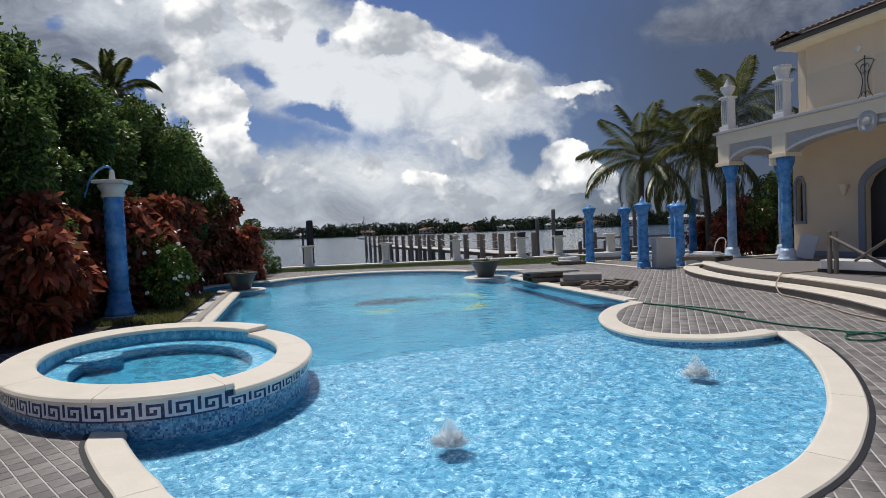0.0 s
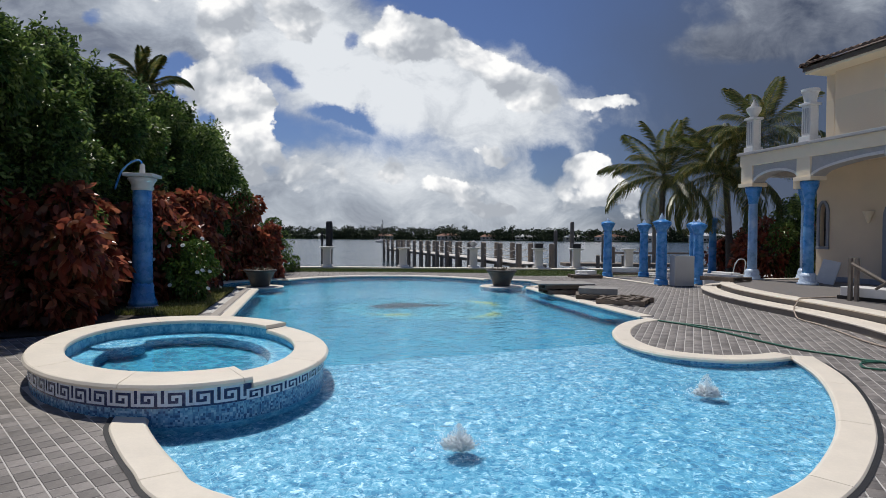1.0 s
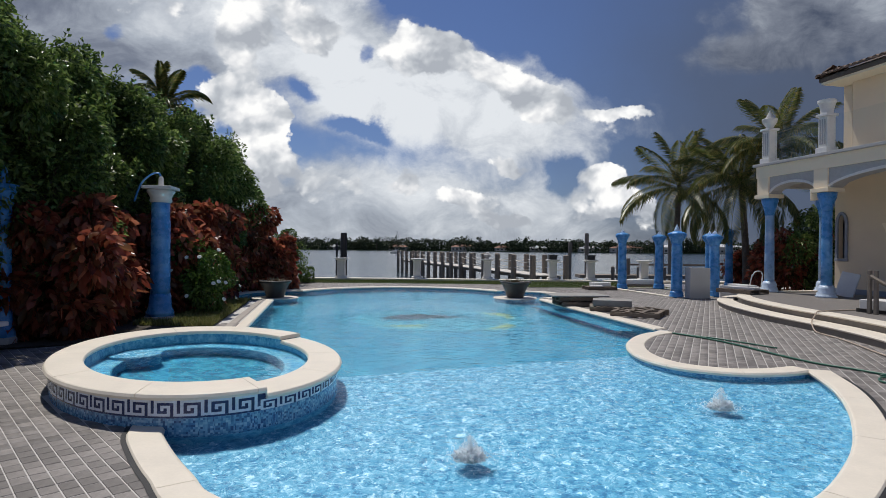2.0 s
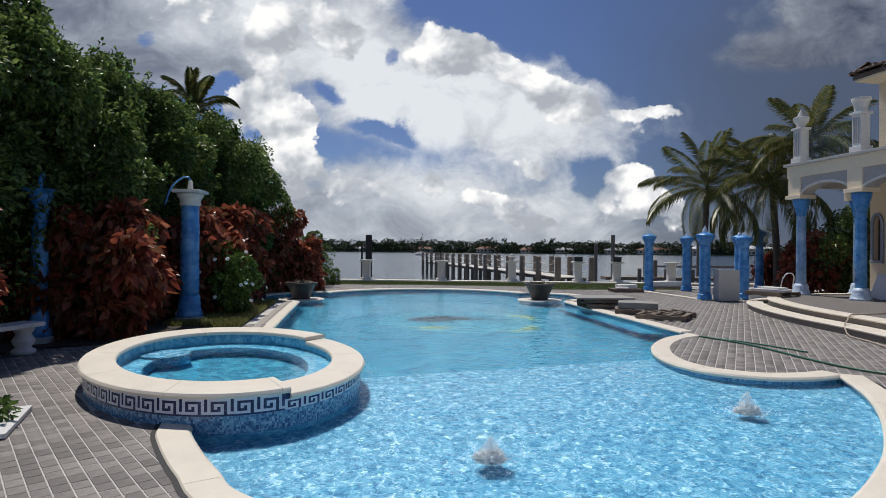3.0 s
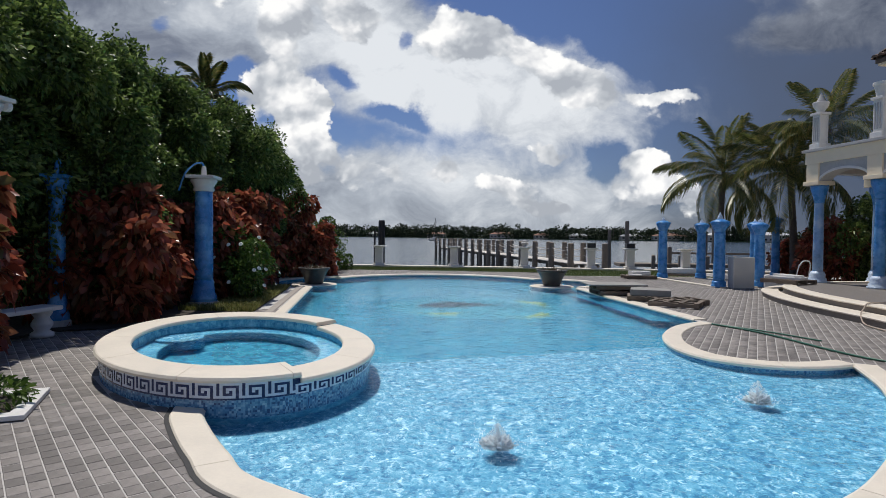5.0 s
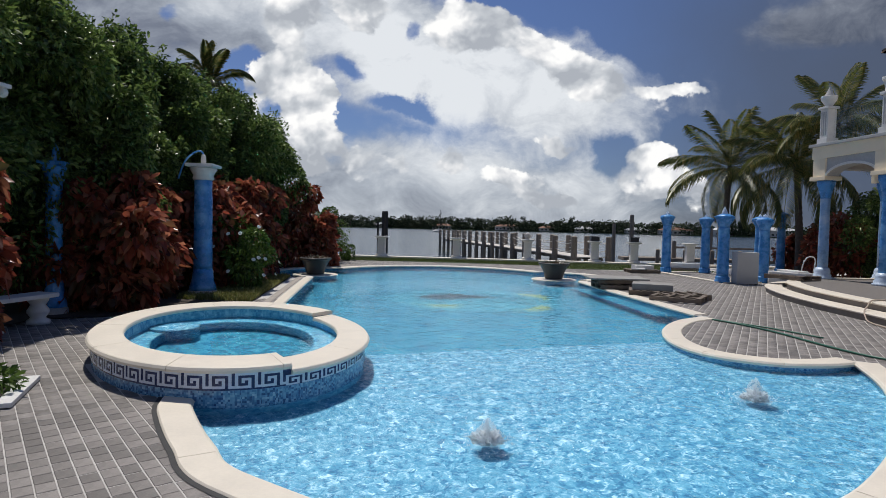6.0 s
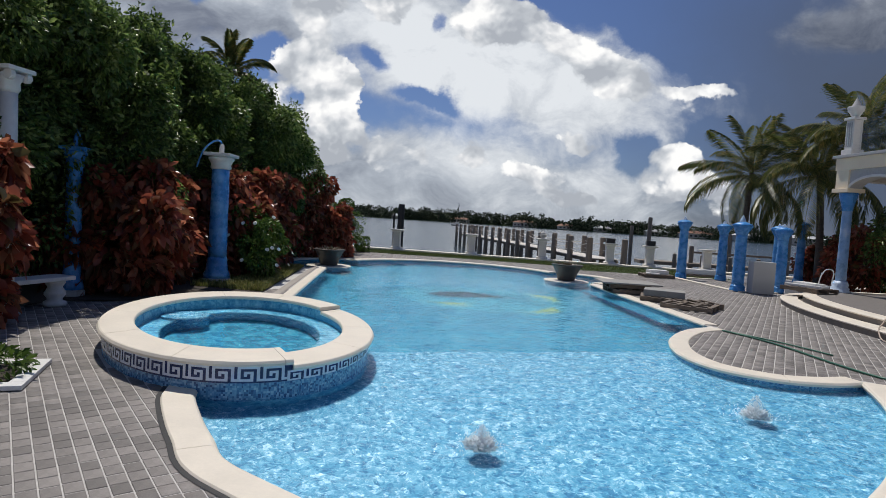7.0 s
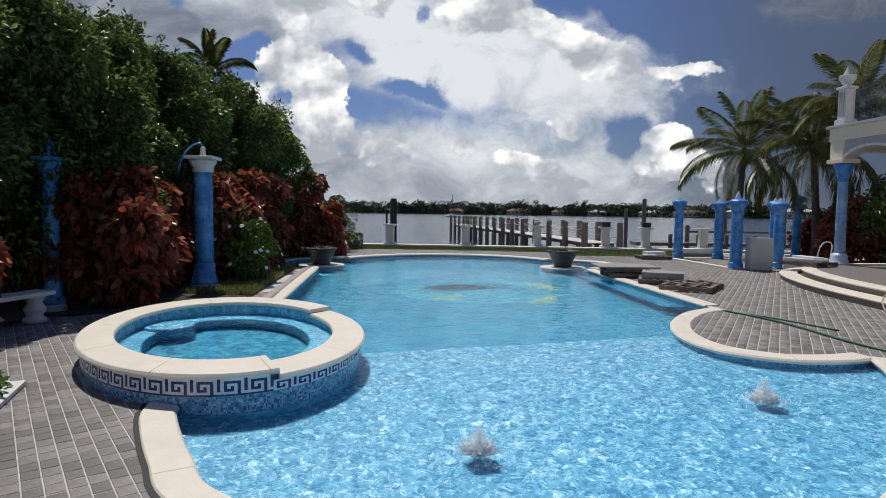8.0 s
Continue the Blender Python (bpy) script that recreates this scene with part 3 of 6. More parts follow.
for k in range(49):
    a = radians(360 * k / 48)
    rings.append([bm.verts.new(spa_point(a, off=o, z=z)) for o, z in ((-0.36, -0.05), (-0.70, -0.05), (-0.72, -0.08), (-0.72, -0.6))])
for p, q in zip(rings, rings[1:]):
    for i in range(3):
        bm.faces.new((p[i], q[i], q[i + 1], p[i + 1]))
part("bench", bm, M_SPABENCH, spa, "blue mosaic bench under the water")
bm = lathe_bm([(0.34, -0.6), (0.34, 0.06), (0.32, 0.085)], 28, m=Matrix.Translation(spa_point(radians(222), off=-0.66)))
part("entry_step", bm, M_SHELF, spa, "round light mosaic entry step")

# ---- bubbling jets on the shelf ----
M_FOAM = leaf_material("white_bubbling_water", [(0.90, 0.94, 0.96), (0.97, 0.98, 0.98)], 0.15, 0.65)


def bubbler(x, y, h, seed):
    """A low mound of broken white water with drops thrown round it."""
    rng = np.random.default_rng(seed)
    e = empty("bubbler", pose(x, y, WATER_Z), "low white bubbling water jet in the shallow pool", "fountain", "pool bubblers")
    bm = bmesh.new()
    bmesh.ops.create_icosphere(bm, subdivisions=5, radius=1.0)
    for v in bm.verts:
        k = noise.noise(v.co * 3.1 + Vector((seed, 0, 0))) * 0.5 + noise.noise(v.co * 9.0) * 0.45 + noise.noise(v.co * 21.0) * 0.4
        q = max(0.0, v.co.z)
        v.co = Vector((v.co.x * 0.11 * (1 + k), v.co.y * 0.11 * (1 + k), q ** 0.9 * h * 0.38 * (1 + k * 0.9) - 0.012 + 0.02 * k))
    part("jet", bm, M_FOAM, e, smooth=True)
    V, F = [], []
    for i in range(1500):
        a, q = rng.uniform(0, 6.283), abs(rng.normal(0, 0.085)) if i % 5 else abs(rng.normal(0, 0.22))
        top = h * (0.95 * math.exp(-(q / 0.095) ** 2) + 0.12)
        c = np.array([q * math.cos(a), q * math.sin(a), 0.004 + top * rng.random() ** 1.2])
        r = rng.uniform(0.002, 0.0065)
        o = np.array([(1, 0, -0.6), (-0.5, 0.87, -0.6), (-0.5, -0.87, -0.6), (0, 0, 1)]) * r
        k = len(V)
        V += [tuple(c + w) for w in o]
        F += [(k, k + 2, k + 1), (k, k + 1, k + 3), (k + 1, k + 2, k + 3), (k + 2, k, k + 3)]
    d = link_mesh("spray", V, F, M_FOAM, e, "scattered water drops")
    d["kind"] = "stuff"


bubbler(2.80, 6.52, 0.21, 3)
bubbler(0.06, 4.88, 0.17, 8)

# ---- picture in the deep floor: dark and yellow mosaic figures ----
M_DARKTILE = material("dark_figure_mosaic", (0.012, 0.04, 0.07), 0.3, 0.4, 12, 0.1)
M_YELLOWTILE = material("yellow_figure_mosaic", (0.36, 0.43, 0.17), 0.3, 0.3, 12, 0.1)
FIG = Vector((-0.75, 15.7, DEEP_Z + 0.010))
M_PALETILE = mosaic_material("pale_turquoise_mosaic", [(0.1, (0.025, 0.19, 0.30)), (0.5, (0.055, 0.32, 0.44)), (0.95, (0.17, 0.50, 0.60))], 0.04, 6.0, amount=0.4)
bm = bmesh.new()
bm.faces.new([bm.verts.new((FIG.x + 0.2 + 2.3 * math.cos(a), FIG.y + 2.1 * math.sin(a), DEEP_Z + 0.005)) for a in (6.283 * i / 48 for i in range(48))])
part("floor_roundel", bm, M_PALETILE, pool, "pale turquoise mosaic roundel in the pool floor", flat=True)


def figure(name, cx, cy, length, fat, bend, turn, mat, label):
    """A leaping-fish shape of mosaic, thick in the middle, forked at the tail."""
    up, dn = [], []
    for i in range(17):
        t = i / 16
        w = fat * math.sin(math.pi * t ** 0.8) * (1 - 0.5 * t) + 0.01
        y = bend * math.sin(math.pi * t)
        up.append((length * (t - 0.5), y + w))
        dn.append((length * (t - 0.5), y - w))
    tail = [(length * 0.62, -fat * 0.9), (length * 0.54, 0.0), (length * 0.62, fat * 0.9)]
    bm = bmesh.new()
    poly = dn + tail + up[::-1]
    bm.faces.new([bm.verts.new((x, y, 0)) for x, y in poly])
    ob = part(name, bm, mat, pool, label, flat=True)
    ob.matrix_basis = pose(FIG.x + cx, FIG.y + cy, FIG.z, 0, 0, turn)


figure("floor_figure", -0.1, 0.2, 2.6, 0.75, 0.3, 10, M_DARKTILE, "dark mosaic sea creature in the pool floor")
figure("floor_figure", 1.7, 0.9, 1.5, 0.24, 0.3, -60, M_YELLOWTILE, "yellow mosaic fish in the pool floor")
figure("floor_figure", 1.6, -1.2, 1.3, 0.22, 0.25, -120, M_YELLOWTILE, "yellow mosaic fish in the pool floor")
figure("floor_figure", -0.6, -1.2, 1.2, 0.2, 0.2, 180, M_YELLOWTILE, "yellow mosaic fish in the pool floor")

ledge = [Vector((2.72, 18.3, 0)), Vector((3.04, 17.0, 0)), Vector((3.52, 14.85, 0)), Vector((3.88, 13.2, 0))]
ribbon("ledge", ledge, -0.46, -0.002, -0.62, M_BASIN, pool, "blue-green mosaic underwater ledge", sign=1)
ribbon("ledge_nosing", ledge, -0.60, -0.46, -0.616, M_NAVY, pool, "navy strip along the edge of the ledge", sign=1)

# ---- bay ----
bm = bmesh.new()
vs = [bm.verts.new(v) for v in ((-2500, SEAWALL_Y + 0.3, -1.15), (2500, SEAWALL_Y + 0.3, -1.15), (2500, 4000, -1.15), (-2500, 4000, -1.15))]
bm.faces.new(vs)
tagged(part("water", bm, M_BAY, flat=True), "grey rippled bay water", "water", kind="structure")
# seawall cap with its face into the water
wall = empty("seawall", pose(0, 0, 0), "pale concrete seawall cap along the bay", "seawall", kind="structure")
part("wall_face", box_bm(-90, SEAWALL_Y - 0.05, -3, 90, SEAWALL_Y + 0.25, 0.03), M_WHITE, wall)
part("cap", box_bm(-90, SEAWALL_Y - 0.35, 0.034, 90, SEAWALL_Y + 0.35, 0.11, 0.015), M_COPING, wall)

# ---- things on the deck ----
def wrapped_column(x, y, h, r=0.19, knot=0.1, seed=1, tip=True, label="", group="film-wrapped columns", name="column"):
    """A cast column in blue film: foot rings, shaft with creases, flared capital with crumpled film on top."""
    col = empty(name, pose(x, y, 0, 0, 0, seed * 47), label or "round column wrapped in crumpled blue protective film", "column", group)
    rng = random.Random(seed)
    part("base", lathe_bm([(r * 1.25, 0), (r * 1.28, 0.05), (r * 1.2, 0.09), (r * 1.16, 0.10), (r * 1.22, 0.14), (r * 1.14, 0.19), (r * 1.02, 0.22)], 28, wobble=0.015, seed=seed), M_BLUEWRAP, col, "ringed foot under blue film", smooth=True)
    prof = [(r * 1.03, 0.2)]
    k = 14
    for i in range(1, k + 1):
        z = 0.2 + (h - 0.62) * i / k
        prof.append((r * (1.0 - 0.10 * i / k) * (1 + rng.uniform(-0.03, 0.03)), z))
    part("shaft", lathe_bm(prof, 32, wobble=0.022, seed=seed + 5), M_BLUEWRAP, col, smooth=True)
    part("capital", lathe_bm([(r * 0.92, h - 0.44), (r * 1.0, h - 0.36), (r * 1.25, h - 0.26), (r * 1.55, h - 0.16), (r * 1.62, h - 0.10), (r * 1.35, h - 0.06), (r * 0.6, h)], 24, wobble=0.10, seed=seed + 9), M_BLUEWRAP, col, "flared capital bunched in blue film", smooth=True)
    if tip:
        part("film_knot", lathe_bm([(r * 0.55, h - 0.05), (r * 0.35, h + knot * 0.5), (r * 0.12, h + knot), (0.01, h + knot * 1.2)], 9, wobble=0.3, seed=seed + 3), M_FILMWHITE, col, "crumpled pale film knot")
    return col


M_FILMWHITE = material("crumpled_pale_film", (0.55, 0.66, 0.80), 0.3, 0.2, 10, 0.6)
wrapped_column(6.82, 24.93, 2.36, 0.18, 0.12, 1)
wrapped_column(8.46, 25.27, 2.30, 0.18, 0.12, 2)
wrapped_column(7.53, 20.70, 2.30, 0.19, 0.2, 3, label="round column in blue film with torn white top")
wrapped_column(9.04, 21.21, 2.22, 0.18, 0.1, 4)
wrapped_column(9.7, 23.2, 2.3, 0.16, 0.08, 5)
wrapped_column(12.0, 26.6, 2.6, 0.17, 0.08, 6)


def pedestal(x, y, lamp=True, name="pedestal"):
    p = empty(name, pose(x, y, 0), "white cast-stone pedestal on the seawall", "pedestal", "seawall pedestals")
    part("plinth", box_bm(-0.27, -0.27, 0.03, 0.27, 0.27, 0.2, 0.02), M_WHITE, p)
    part("die", box_bm(-0.19, -0.19, 0.2, 0.19, 0.19, 1.0, 0.03), M_WHITE, p)
    part("neck", box_bm(-0.23, -0.23, 1.0, 0.23, 0.23, 1.04, 0.01), M_WHITE, p)
    part("cap", box_bm(-0.32, -0.32, 1.04, 0.32, 0.32, 1.11, 0.02), M_WHITE, p)
    return p


ped = pedestal(-5.98, 29.75)
for x, y in ((-2.15, 29.95), (1.42, 29.95), (4.72, 29.95), (6.62, 29.95), (9.3, 30.0)):
    copy_thing(ped, pose(x, y, 0))


def lantern(x, y):
    e = empty("lantern", pose(x, y, 1.11), "squat black box lantern on a pedestal", "lantern", "black lanterns")
    part("housing", box_bm(-0.2, -0.2, 0.0, 0.2, 0.2, 0.2, 0.015), M_BLACK, e)
    part("lid", box_bm(-0.22, -0.22, 0.2, 0.22, 0.22, 0.24, 0.01), M_BLACK, e)
    return e


lantern(4.72, 29.95)
lantern(6.62, 29.95)
e = empty("urn", pose(1.42, 29.95, 1.11), "small weathered stone urn on a pedestal", "urn")
part("body", lathe_bm([(0.1, 0), (0.06, 0.05), (0.17, 0.14), (0.2, 0.22), (0.12, 0.25), (0.13, 0.28)], 18), M_GREYSTONE, e)
part("lid", lathe_bm([(0.13, 0.282), (0.08, 0.33), (0.02, 0.37)], 14), M_GREYSTONE, e)


def bowl_planter(x, y, seed):
    island = empty("planter_platform", pose(x, y, 0), "round pale stone platform in the pool", "platform", "planter platforms")
    part("drum", lathe_bm([(0.72, DEEP_Z), (0.72, -0.11)], 40), M_BAND, island, "blue mosaic drum")
    part("rim", lathe_bm([(0.74, -0.108), (0.77, -0.10), (0.76, -0.06), (0.74, -0.05), (0.05, -0.05)], 40), M_COPING, island)
    b = empty("bowl_planter", pose(x, y, -0.048), "dark bronze bowl planter with dry plants", "planter", "bowl planters")
    part("bowl", lathe_bm([(0.28, 0.0), (0.29, 0.03), (0.36, 0.24), (0.46, 0.45), (0.5, 0.49), (0.53, 0.51), (0.53, 0.55), (0.48, 0.555), (0.46, 0.51), (0.1, 0.50)], 40), M_BRONZE, b, smooth=True)
    rng = random.Random(seed)
    vs, fs = [], []
    for i in range(130):
        a, q = rng.uniform(0, 6.283), rng.uniform(0, 0.38)
        p = Vector((q * math.cos(a), q * math.sin(a), 0.50))
        d = Vector((math.cos(a) * rng.uniform(0.2, 1), math.sin(a) * rng.uniform(0.2, 1), rng.uniform(0.25, 1))).normalized()
        s = d.cross(Vector((0, 0, 1))).normalized() * 0.022
        l = rng.uniform(0.08, 0.2)
        k = len(vs)
        vs += [p - s, p + s, p + d * l + s * 0.3, p + d * l - s * 0.3]
        fs.append((k, k + 1, k + 2, k + 3))
    link_mesh("dry_plants", vs, fs, M_DRY, b, "dry brownish succulents")


M_DRY = leaf_material("dry_succulent", [(0.08, 0.06, 0.04), (0.14, 0.10, 0.07), (0.10, 0.11, 0.06)], 0.6, 0.1)
bowl_planter(-6.15, 19.55, 1)
bowl_planter(1.93, 20.55, 2)

# shower columns on the planting side
def shower_column(x, y, h, seed, turn, slim=1.0, cap=M_WHITE, label="tall blue-wrapped shower column with white capital"):
    """A film-wrapped fluted column with a white capital and a thin bent spout on top."""
    c = empty("shower_column", pose(x, y, 0, 0, 0, turn), label, "shower", "shower columns")
    c.scale = (slim, slim, 1)
    part("base", lathe_bm([(0.33, 0), (0.33, 0.1), (0.30, 0.12)], 8), M_GREYSTONE, c, "grey stone plinth")
    part("foot", lathe_bm([(0.29, 0.12), (0.28, 0.2), (0.24, 0.3), (0.215, 0.5), (0.2, 0.6)], 28, wobble=0.02, seed=seed), M_BLUEWRAP, c, "flared foot in blue film", smooth=True)
    rng = random.Random(seed)
    prof = [(0.2 * (1 - 0.06 * i / 12) * (1 + rng.uniform(-0.025, 0.025)), 0.58 + (h - 1.0) * i / 12) for i in range(13)]
    part("shaft", lathe_bm(prof, 32, wobble=0.02, seed=seed + 1), M_BLUEWRAP, c, smooth=True)
    part("capital", lathe_bm([(0.20, h - 0.44), (0.23, h - 0.40), (0.21, h - 0.34), (0.25, h - 0.26), (0.29, h - 0.2), (0.26, h - 0.16)], 28), cap, c, "moulded capital", smooth=True)
    part("abacus", box_bm(-0.3, -0.3, h - 0.16, 0.3, 0.3, h - 0.09, 0.015), cap, c, "square top slab")
    part("stub", lathe_bm([(0.06, h - 0.09), (0.05, h + 0.1), (0.03, h + 0.13)], 12), cap, c)
    pts = spline([(0.0, 0.0, h + 0.12), (-0.06, 0.0, h + 0.2), (-0.22, 0, h + 0.16), (-0.42, 0, h - 0.05), (-0.55, 0, h - 0.42)], 6)
    part("spout", tube_bm(pts, 0.02, 8), M_BLUEWRAP, c, "thin bent spout in blue film", smooth=True)


shower_column(-6.5, 12.65, 3.0, 11, 8)
shower_column(-7.5, 9.5, 2.7, 12, -70, 0.66, M_BLUEWRAP, "slim shower column wholly wrapped in blue film")


# white-capped column and stone bench under the trees
c = empty("garden_column", pose(-7.0, 7.6, 0), "slim white garden column with scrolled capital", "column")
part("shaft", lathe_bm([(0.14, 0.2), (0.135, 1.6), (0.12, 3.15)], 20), M_WHITE, c, smooth=True)
part("foot", lathe_bm([(0.22, 0), (0.22, 0.08), (0.18, 0.1), (0.19, 0.16), (0.15, 0.205)], 20), M_WHITE, c, smooth=True)
part("capital", lathe_bm([(0.12, 3.15), (0.15, 3.2), (0.14, 3.28), (0.2, 3.4)], 20), M_WHITE, c, smooth=True)
for k in (-1, 1):
    for j in (-1, 1):
        part("scroll", lathe_bm([(0.07, -0.04), (0.075, 0.0), (0.07, 0.04)], 12, m=Matrix.Translation((0.15 * k, 0.14 * j, 3.38)) @ Matrix.Rotation(radians(90), 4, "X")), M_WHITE, c)
part("abacus", box_bm(-0.23, -0.23, 3.44, 0.23, 0.23, 3.5, 0.012), M_WHITE, c)
b = empty("stone_bench", pose(-7.05, 8.0, 0, 0, 0, 84), "pale stone bench on baluster legs in shade", "bench")
part("seat", box_bm(-0.75, -0.2, 0.41, 0.75, 0.2, 0.48, 0.02), M_WHITE, b)
for k in (-0.55, 0.55):
    part("leg", lathe_bm([(0.16, 0), (0.16, 0.06), (0.1, 0.1), (0.15, 0.18), (0.15, 0.22), (0.1, 0.3), (0.14, 0.36), (0.15, 0.408)], 18, m=Matrix.Translation((k, 0, 0))), M_WHITE, b, smooth=True)

# ---- house: porch, balcony, upper storey (built along its own front) ----
HOUSE = pose(9.85, 19.4, 0, 0, 0, -76.1)
house = empty("house", HOUSE, "two-storey beige stucco house with columned porch", "house")
FLOOR = 0.32
LEN = 13.0     # along the front
M_GLASS = bpy.data.materials.new("clear_balcony_glass")
M_GLASS.use_nodes = True
_n = Nodes(M_GLASS.node_tree)
_n.add("ShaderNodeOutputMaterial", {0: _n.add("ShaderNodeMixShader", {0: _n.math("MULTIPLY", _n.add("ShaderNodeFresnel", {0: 1.3}).outputs[0], 0.22, 0.0), 1: _n.add("ShaderNodeBsdfTransparent", {0: (0.965, 0.98, 0.98, 1)}).outputs[0], 2: _n.add("ShaderNodeBsdfGlossy", {1: 0.02}).outputs[0]}).outputs[0]})
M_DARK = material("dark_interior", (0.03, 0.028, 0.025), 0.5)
M_TRIMGREY = material("grey_blue_stone_surround", (0.25, 0.27, 0.31), 0.75, 0.15, 9, 0.3)


def wall_with_openings(u0, u1, z0, z1, v0, v1, openings):
    """A wall slab with arched openings cut through it: openings of (u centre, half width, sill, spring, rise)."""
    cuts = sorted(openings)
    bm = bmesh.new()

    def prism(poly):
        a = [bm.verts.new((u, v0, z)) for u, z in poly]
        b = [bm.verts.new((u, v1, z)) for u, z in poly]
        bm.faces.new(a)
        bm.faces.new(b[::-1])
        for i in range(len(poly)):
            j = (i + 1) % len(poly)
            bm.faces.new((a[i], b[i], b[j], a[j]))

    x = u0
    for c, hw, sill, spring, rise in cuts:
        if c - hw > x:
            prism([(x, z0), (c - hw, z0), (c - hw, z1), (x, z1)])
        if sill > z0:
            prism([(c - hw, z0), (c + hw, z0), (c + hw, sill), (c - hw, sill)])
        n = 14
        for i in range(n):
            t0, t1 = -1 + 2 * i / n, -1 + 2 * (i + 1) / n
            f = lambda t: spring + rise * math.sqrt(max(0, 1 - t * t))
            prism([(c + hw * t0, f(t0)), (c + hw * t1, f(t1)), (c + hw * t1, z1), (c + hw * t0, z1)])
        x = c + hw
    if x < u1:
        prism([(x, z0), (u1, z0), (u1, z1), (x, z1)])
    bmesh.ops.remove_doubles(bm, verts=bm.verts, dist=0.0005)
    return bm


# ground-floor wall behind the porch, with a slender window and an arched door
part("porch_wall", wall_with_openings(0.62, LEN, FLOOR, 4.3, 2.1, 2.4, [(0.89, 0.13, 1.42, 2.5, 0.3), (4.1, 1.0, FLOOR + 0.01, 2.3, 0.65), (8.0, 1.0, FLOOR + 0.01, 2.3, 0.65)]), M_WALL, house, "beige stucco ground-floor wall")
part("end_wall", box_bm(0.62, 2.4, FLOOR, 0.92, 9, 6.95), M_WALL, house)
part("baseboard", box_bm(0.60, 2.06, FLOOR, 3.02, 2.1, FLOOR + 0.16, 0.008), M_TRIMGREY, house, "grey stone skirting")


def arch_band(c, hw, sill, spring, rise, width, v, depth, mat, name, parent, label=""):
    """A flat surround that follows an arched opening."""
    bm = bmesh.new()
    n = 20
    inner = [(c - hw, sill)] + [(c + hw * math.cos(math.pi - math.pi * i / n), spring + rise * math.sin(math.pi * i / n)) for i in range(n + 1)] + [(c + hw, sill)]
    outer = [(c - hw - width, sill)] + [(c + (hw + width) * math.cos(math.pi - math.pi * i / n), spring + (rise + width) * math.sin(math.pi * i / n)) for i in range(n + 1)] + [(c + hw + width, sill)]
    rows = [[bm.verts.new((u, vv, z)) for (u, z), vv in ((a, v), (b, v), (b, v + depth), (a, v + depth))] for a, b in zip(inner, outer)]
    for p, q in zip(rows, rows[1:]):
        for i in range(4):
            bm.faces.new((p[i], q[i], q[(i + 1) % 4], p[(i + 1) % 4]))
    bm.faces.new(rows[0])
    bm.faces.new(rows[-1][::-1])
    return part(name, bm, mat, parent, label)


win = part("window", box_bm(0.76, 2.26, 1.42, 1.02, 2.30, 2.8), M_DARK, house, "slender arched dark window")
arch_band(0.89, 0.13, 1.42, 2.5, 0.3, 0.09, 2.05, 0.05, M_TRIMGREY, "window_surround", win, "grey stone surround")
part("sill", box_bm(0.66, 2.03, 1.33, 1.12, 2.098, 1.416, 0.01), M_TRIMGREY, win)
for c in (4.1, 8.0):
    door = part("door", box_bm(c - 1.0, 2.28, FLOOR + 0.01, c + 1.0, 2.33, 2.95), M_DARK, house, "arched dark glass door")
    arch_band(c, 1.0, FLOOR + 0.01, 2.3, 0.65, 0.2, 2.04, 0.06, M_TRIMGREY, "door_surround", door, "grey stone door surround")
    part("centre_stile", box_bm(c - 0.04, 2.25, FLOOR + 0.01, c + 0.04, 2.28, 2.9), M_BLACK, door)
sc = part("sconce", lathe_bm([(0.02, 2.13), (0.06, 2.2), (0.09, 2.32), (0.15, 2.46), (0.15, 2.48)], 16, m=Matrix.Translation((2.48, 2.02, 0))), M_CREAM, house, "plaster half-bowl wall sconce")

# porch beam: arches between the columns, cream blocks over them, grey carved panels
part("front_beam", wall_with_openings(-0.2, LEN, 3.32, 4.0, -0.06, 0.34, [(1.17, 0.92, 3.32, 3.34, 0.40), (4.95, 2.55, 3.32, 3.34, 0.46), (10.0, 2.0, 3.32, 3.34, 0.46)]), M_GREYSTONE, house, "grey carved arched panels of the porch")
part("end_beam", box_bm(-0.196, 0.34, 3.7, 0.2, 2.3, 4.0), M_GREYSTONE, house, "grey end panel of the porch")
for u in (0.04, 2.25, 7.65):
    part("beam_block", box_bm(u - 0.24, -0.11, 3.45, u + 0.24, 0.38, 4.0, 0.01), M_CREAM, house, "cream block over a column")
    part("beam_block_foot", box_bm(u - 0.31, -0.16, 3.33, u + 0.31, 0.42, 3.45, 0.012), M_CREAM, house)
part("inner_block", box_bm(-0.2, 1.95, 3.33, 0.3, 2.45, 4.0, 0.01), M_CREAM, house)
part("frieze", box_bm(-0.24, -0.12, 4.0, LEN, 2.6, 4.36), M_CREAM, house, "cream frieze under the balcony")
part("balcony_edge", box_bm(-0.32, -0.2, 4.36, LEN, 2.6, 4.45, 0.015), M_GREYSTONE, house, "weathered grey balcony edge")
arch_band(1.17, 0.92, 3.34, 3.34, 0.40, 0.07, -0.09, 0.04, M_WHITE, "arch_moulding", house, "pale arch moulding")
arch_band(4.95, 2.55, 3.34, 3.34, 0.46, 0.08, -0.09, 0.04, M_WHITE, "arch_moulding", house, "pale arch moulding")
part("rosette", lathe_bm([(0.26, 0), (0.27, 0.03), (0.2, 0.05), (0.12, 0.03), (0.1, 0.07), (0.02, 0.08)], 24, m=Matrix.Translation((4.95, -0.1, 3.86)) @ Matrix.Rotation(radians(90), 4, "X")), M_GREYSTONE, house, "round carved rosette")


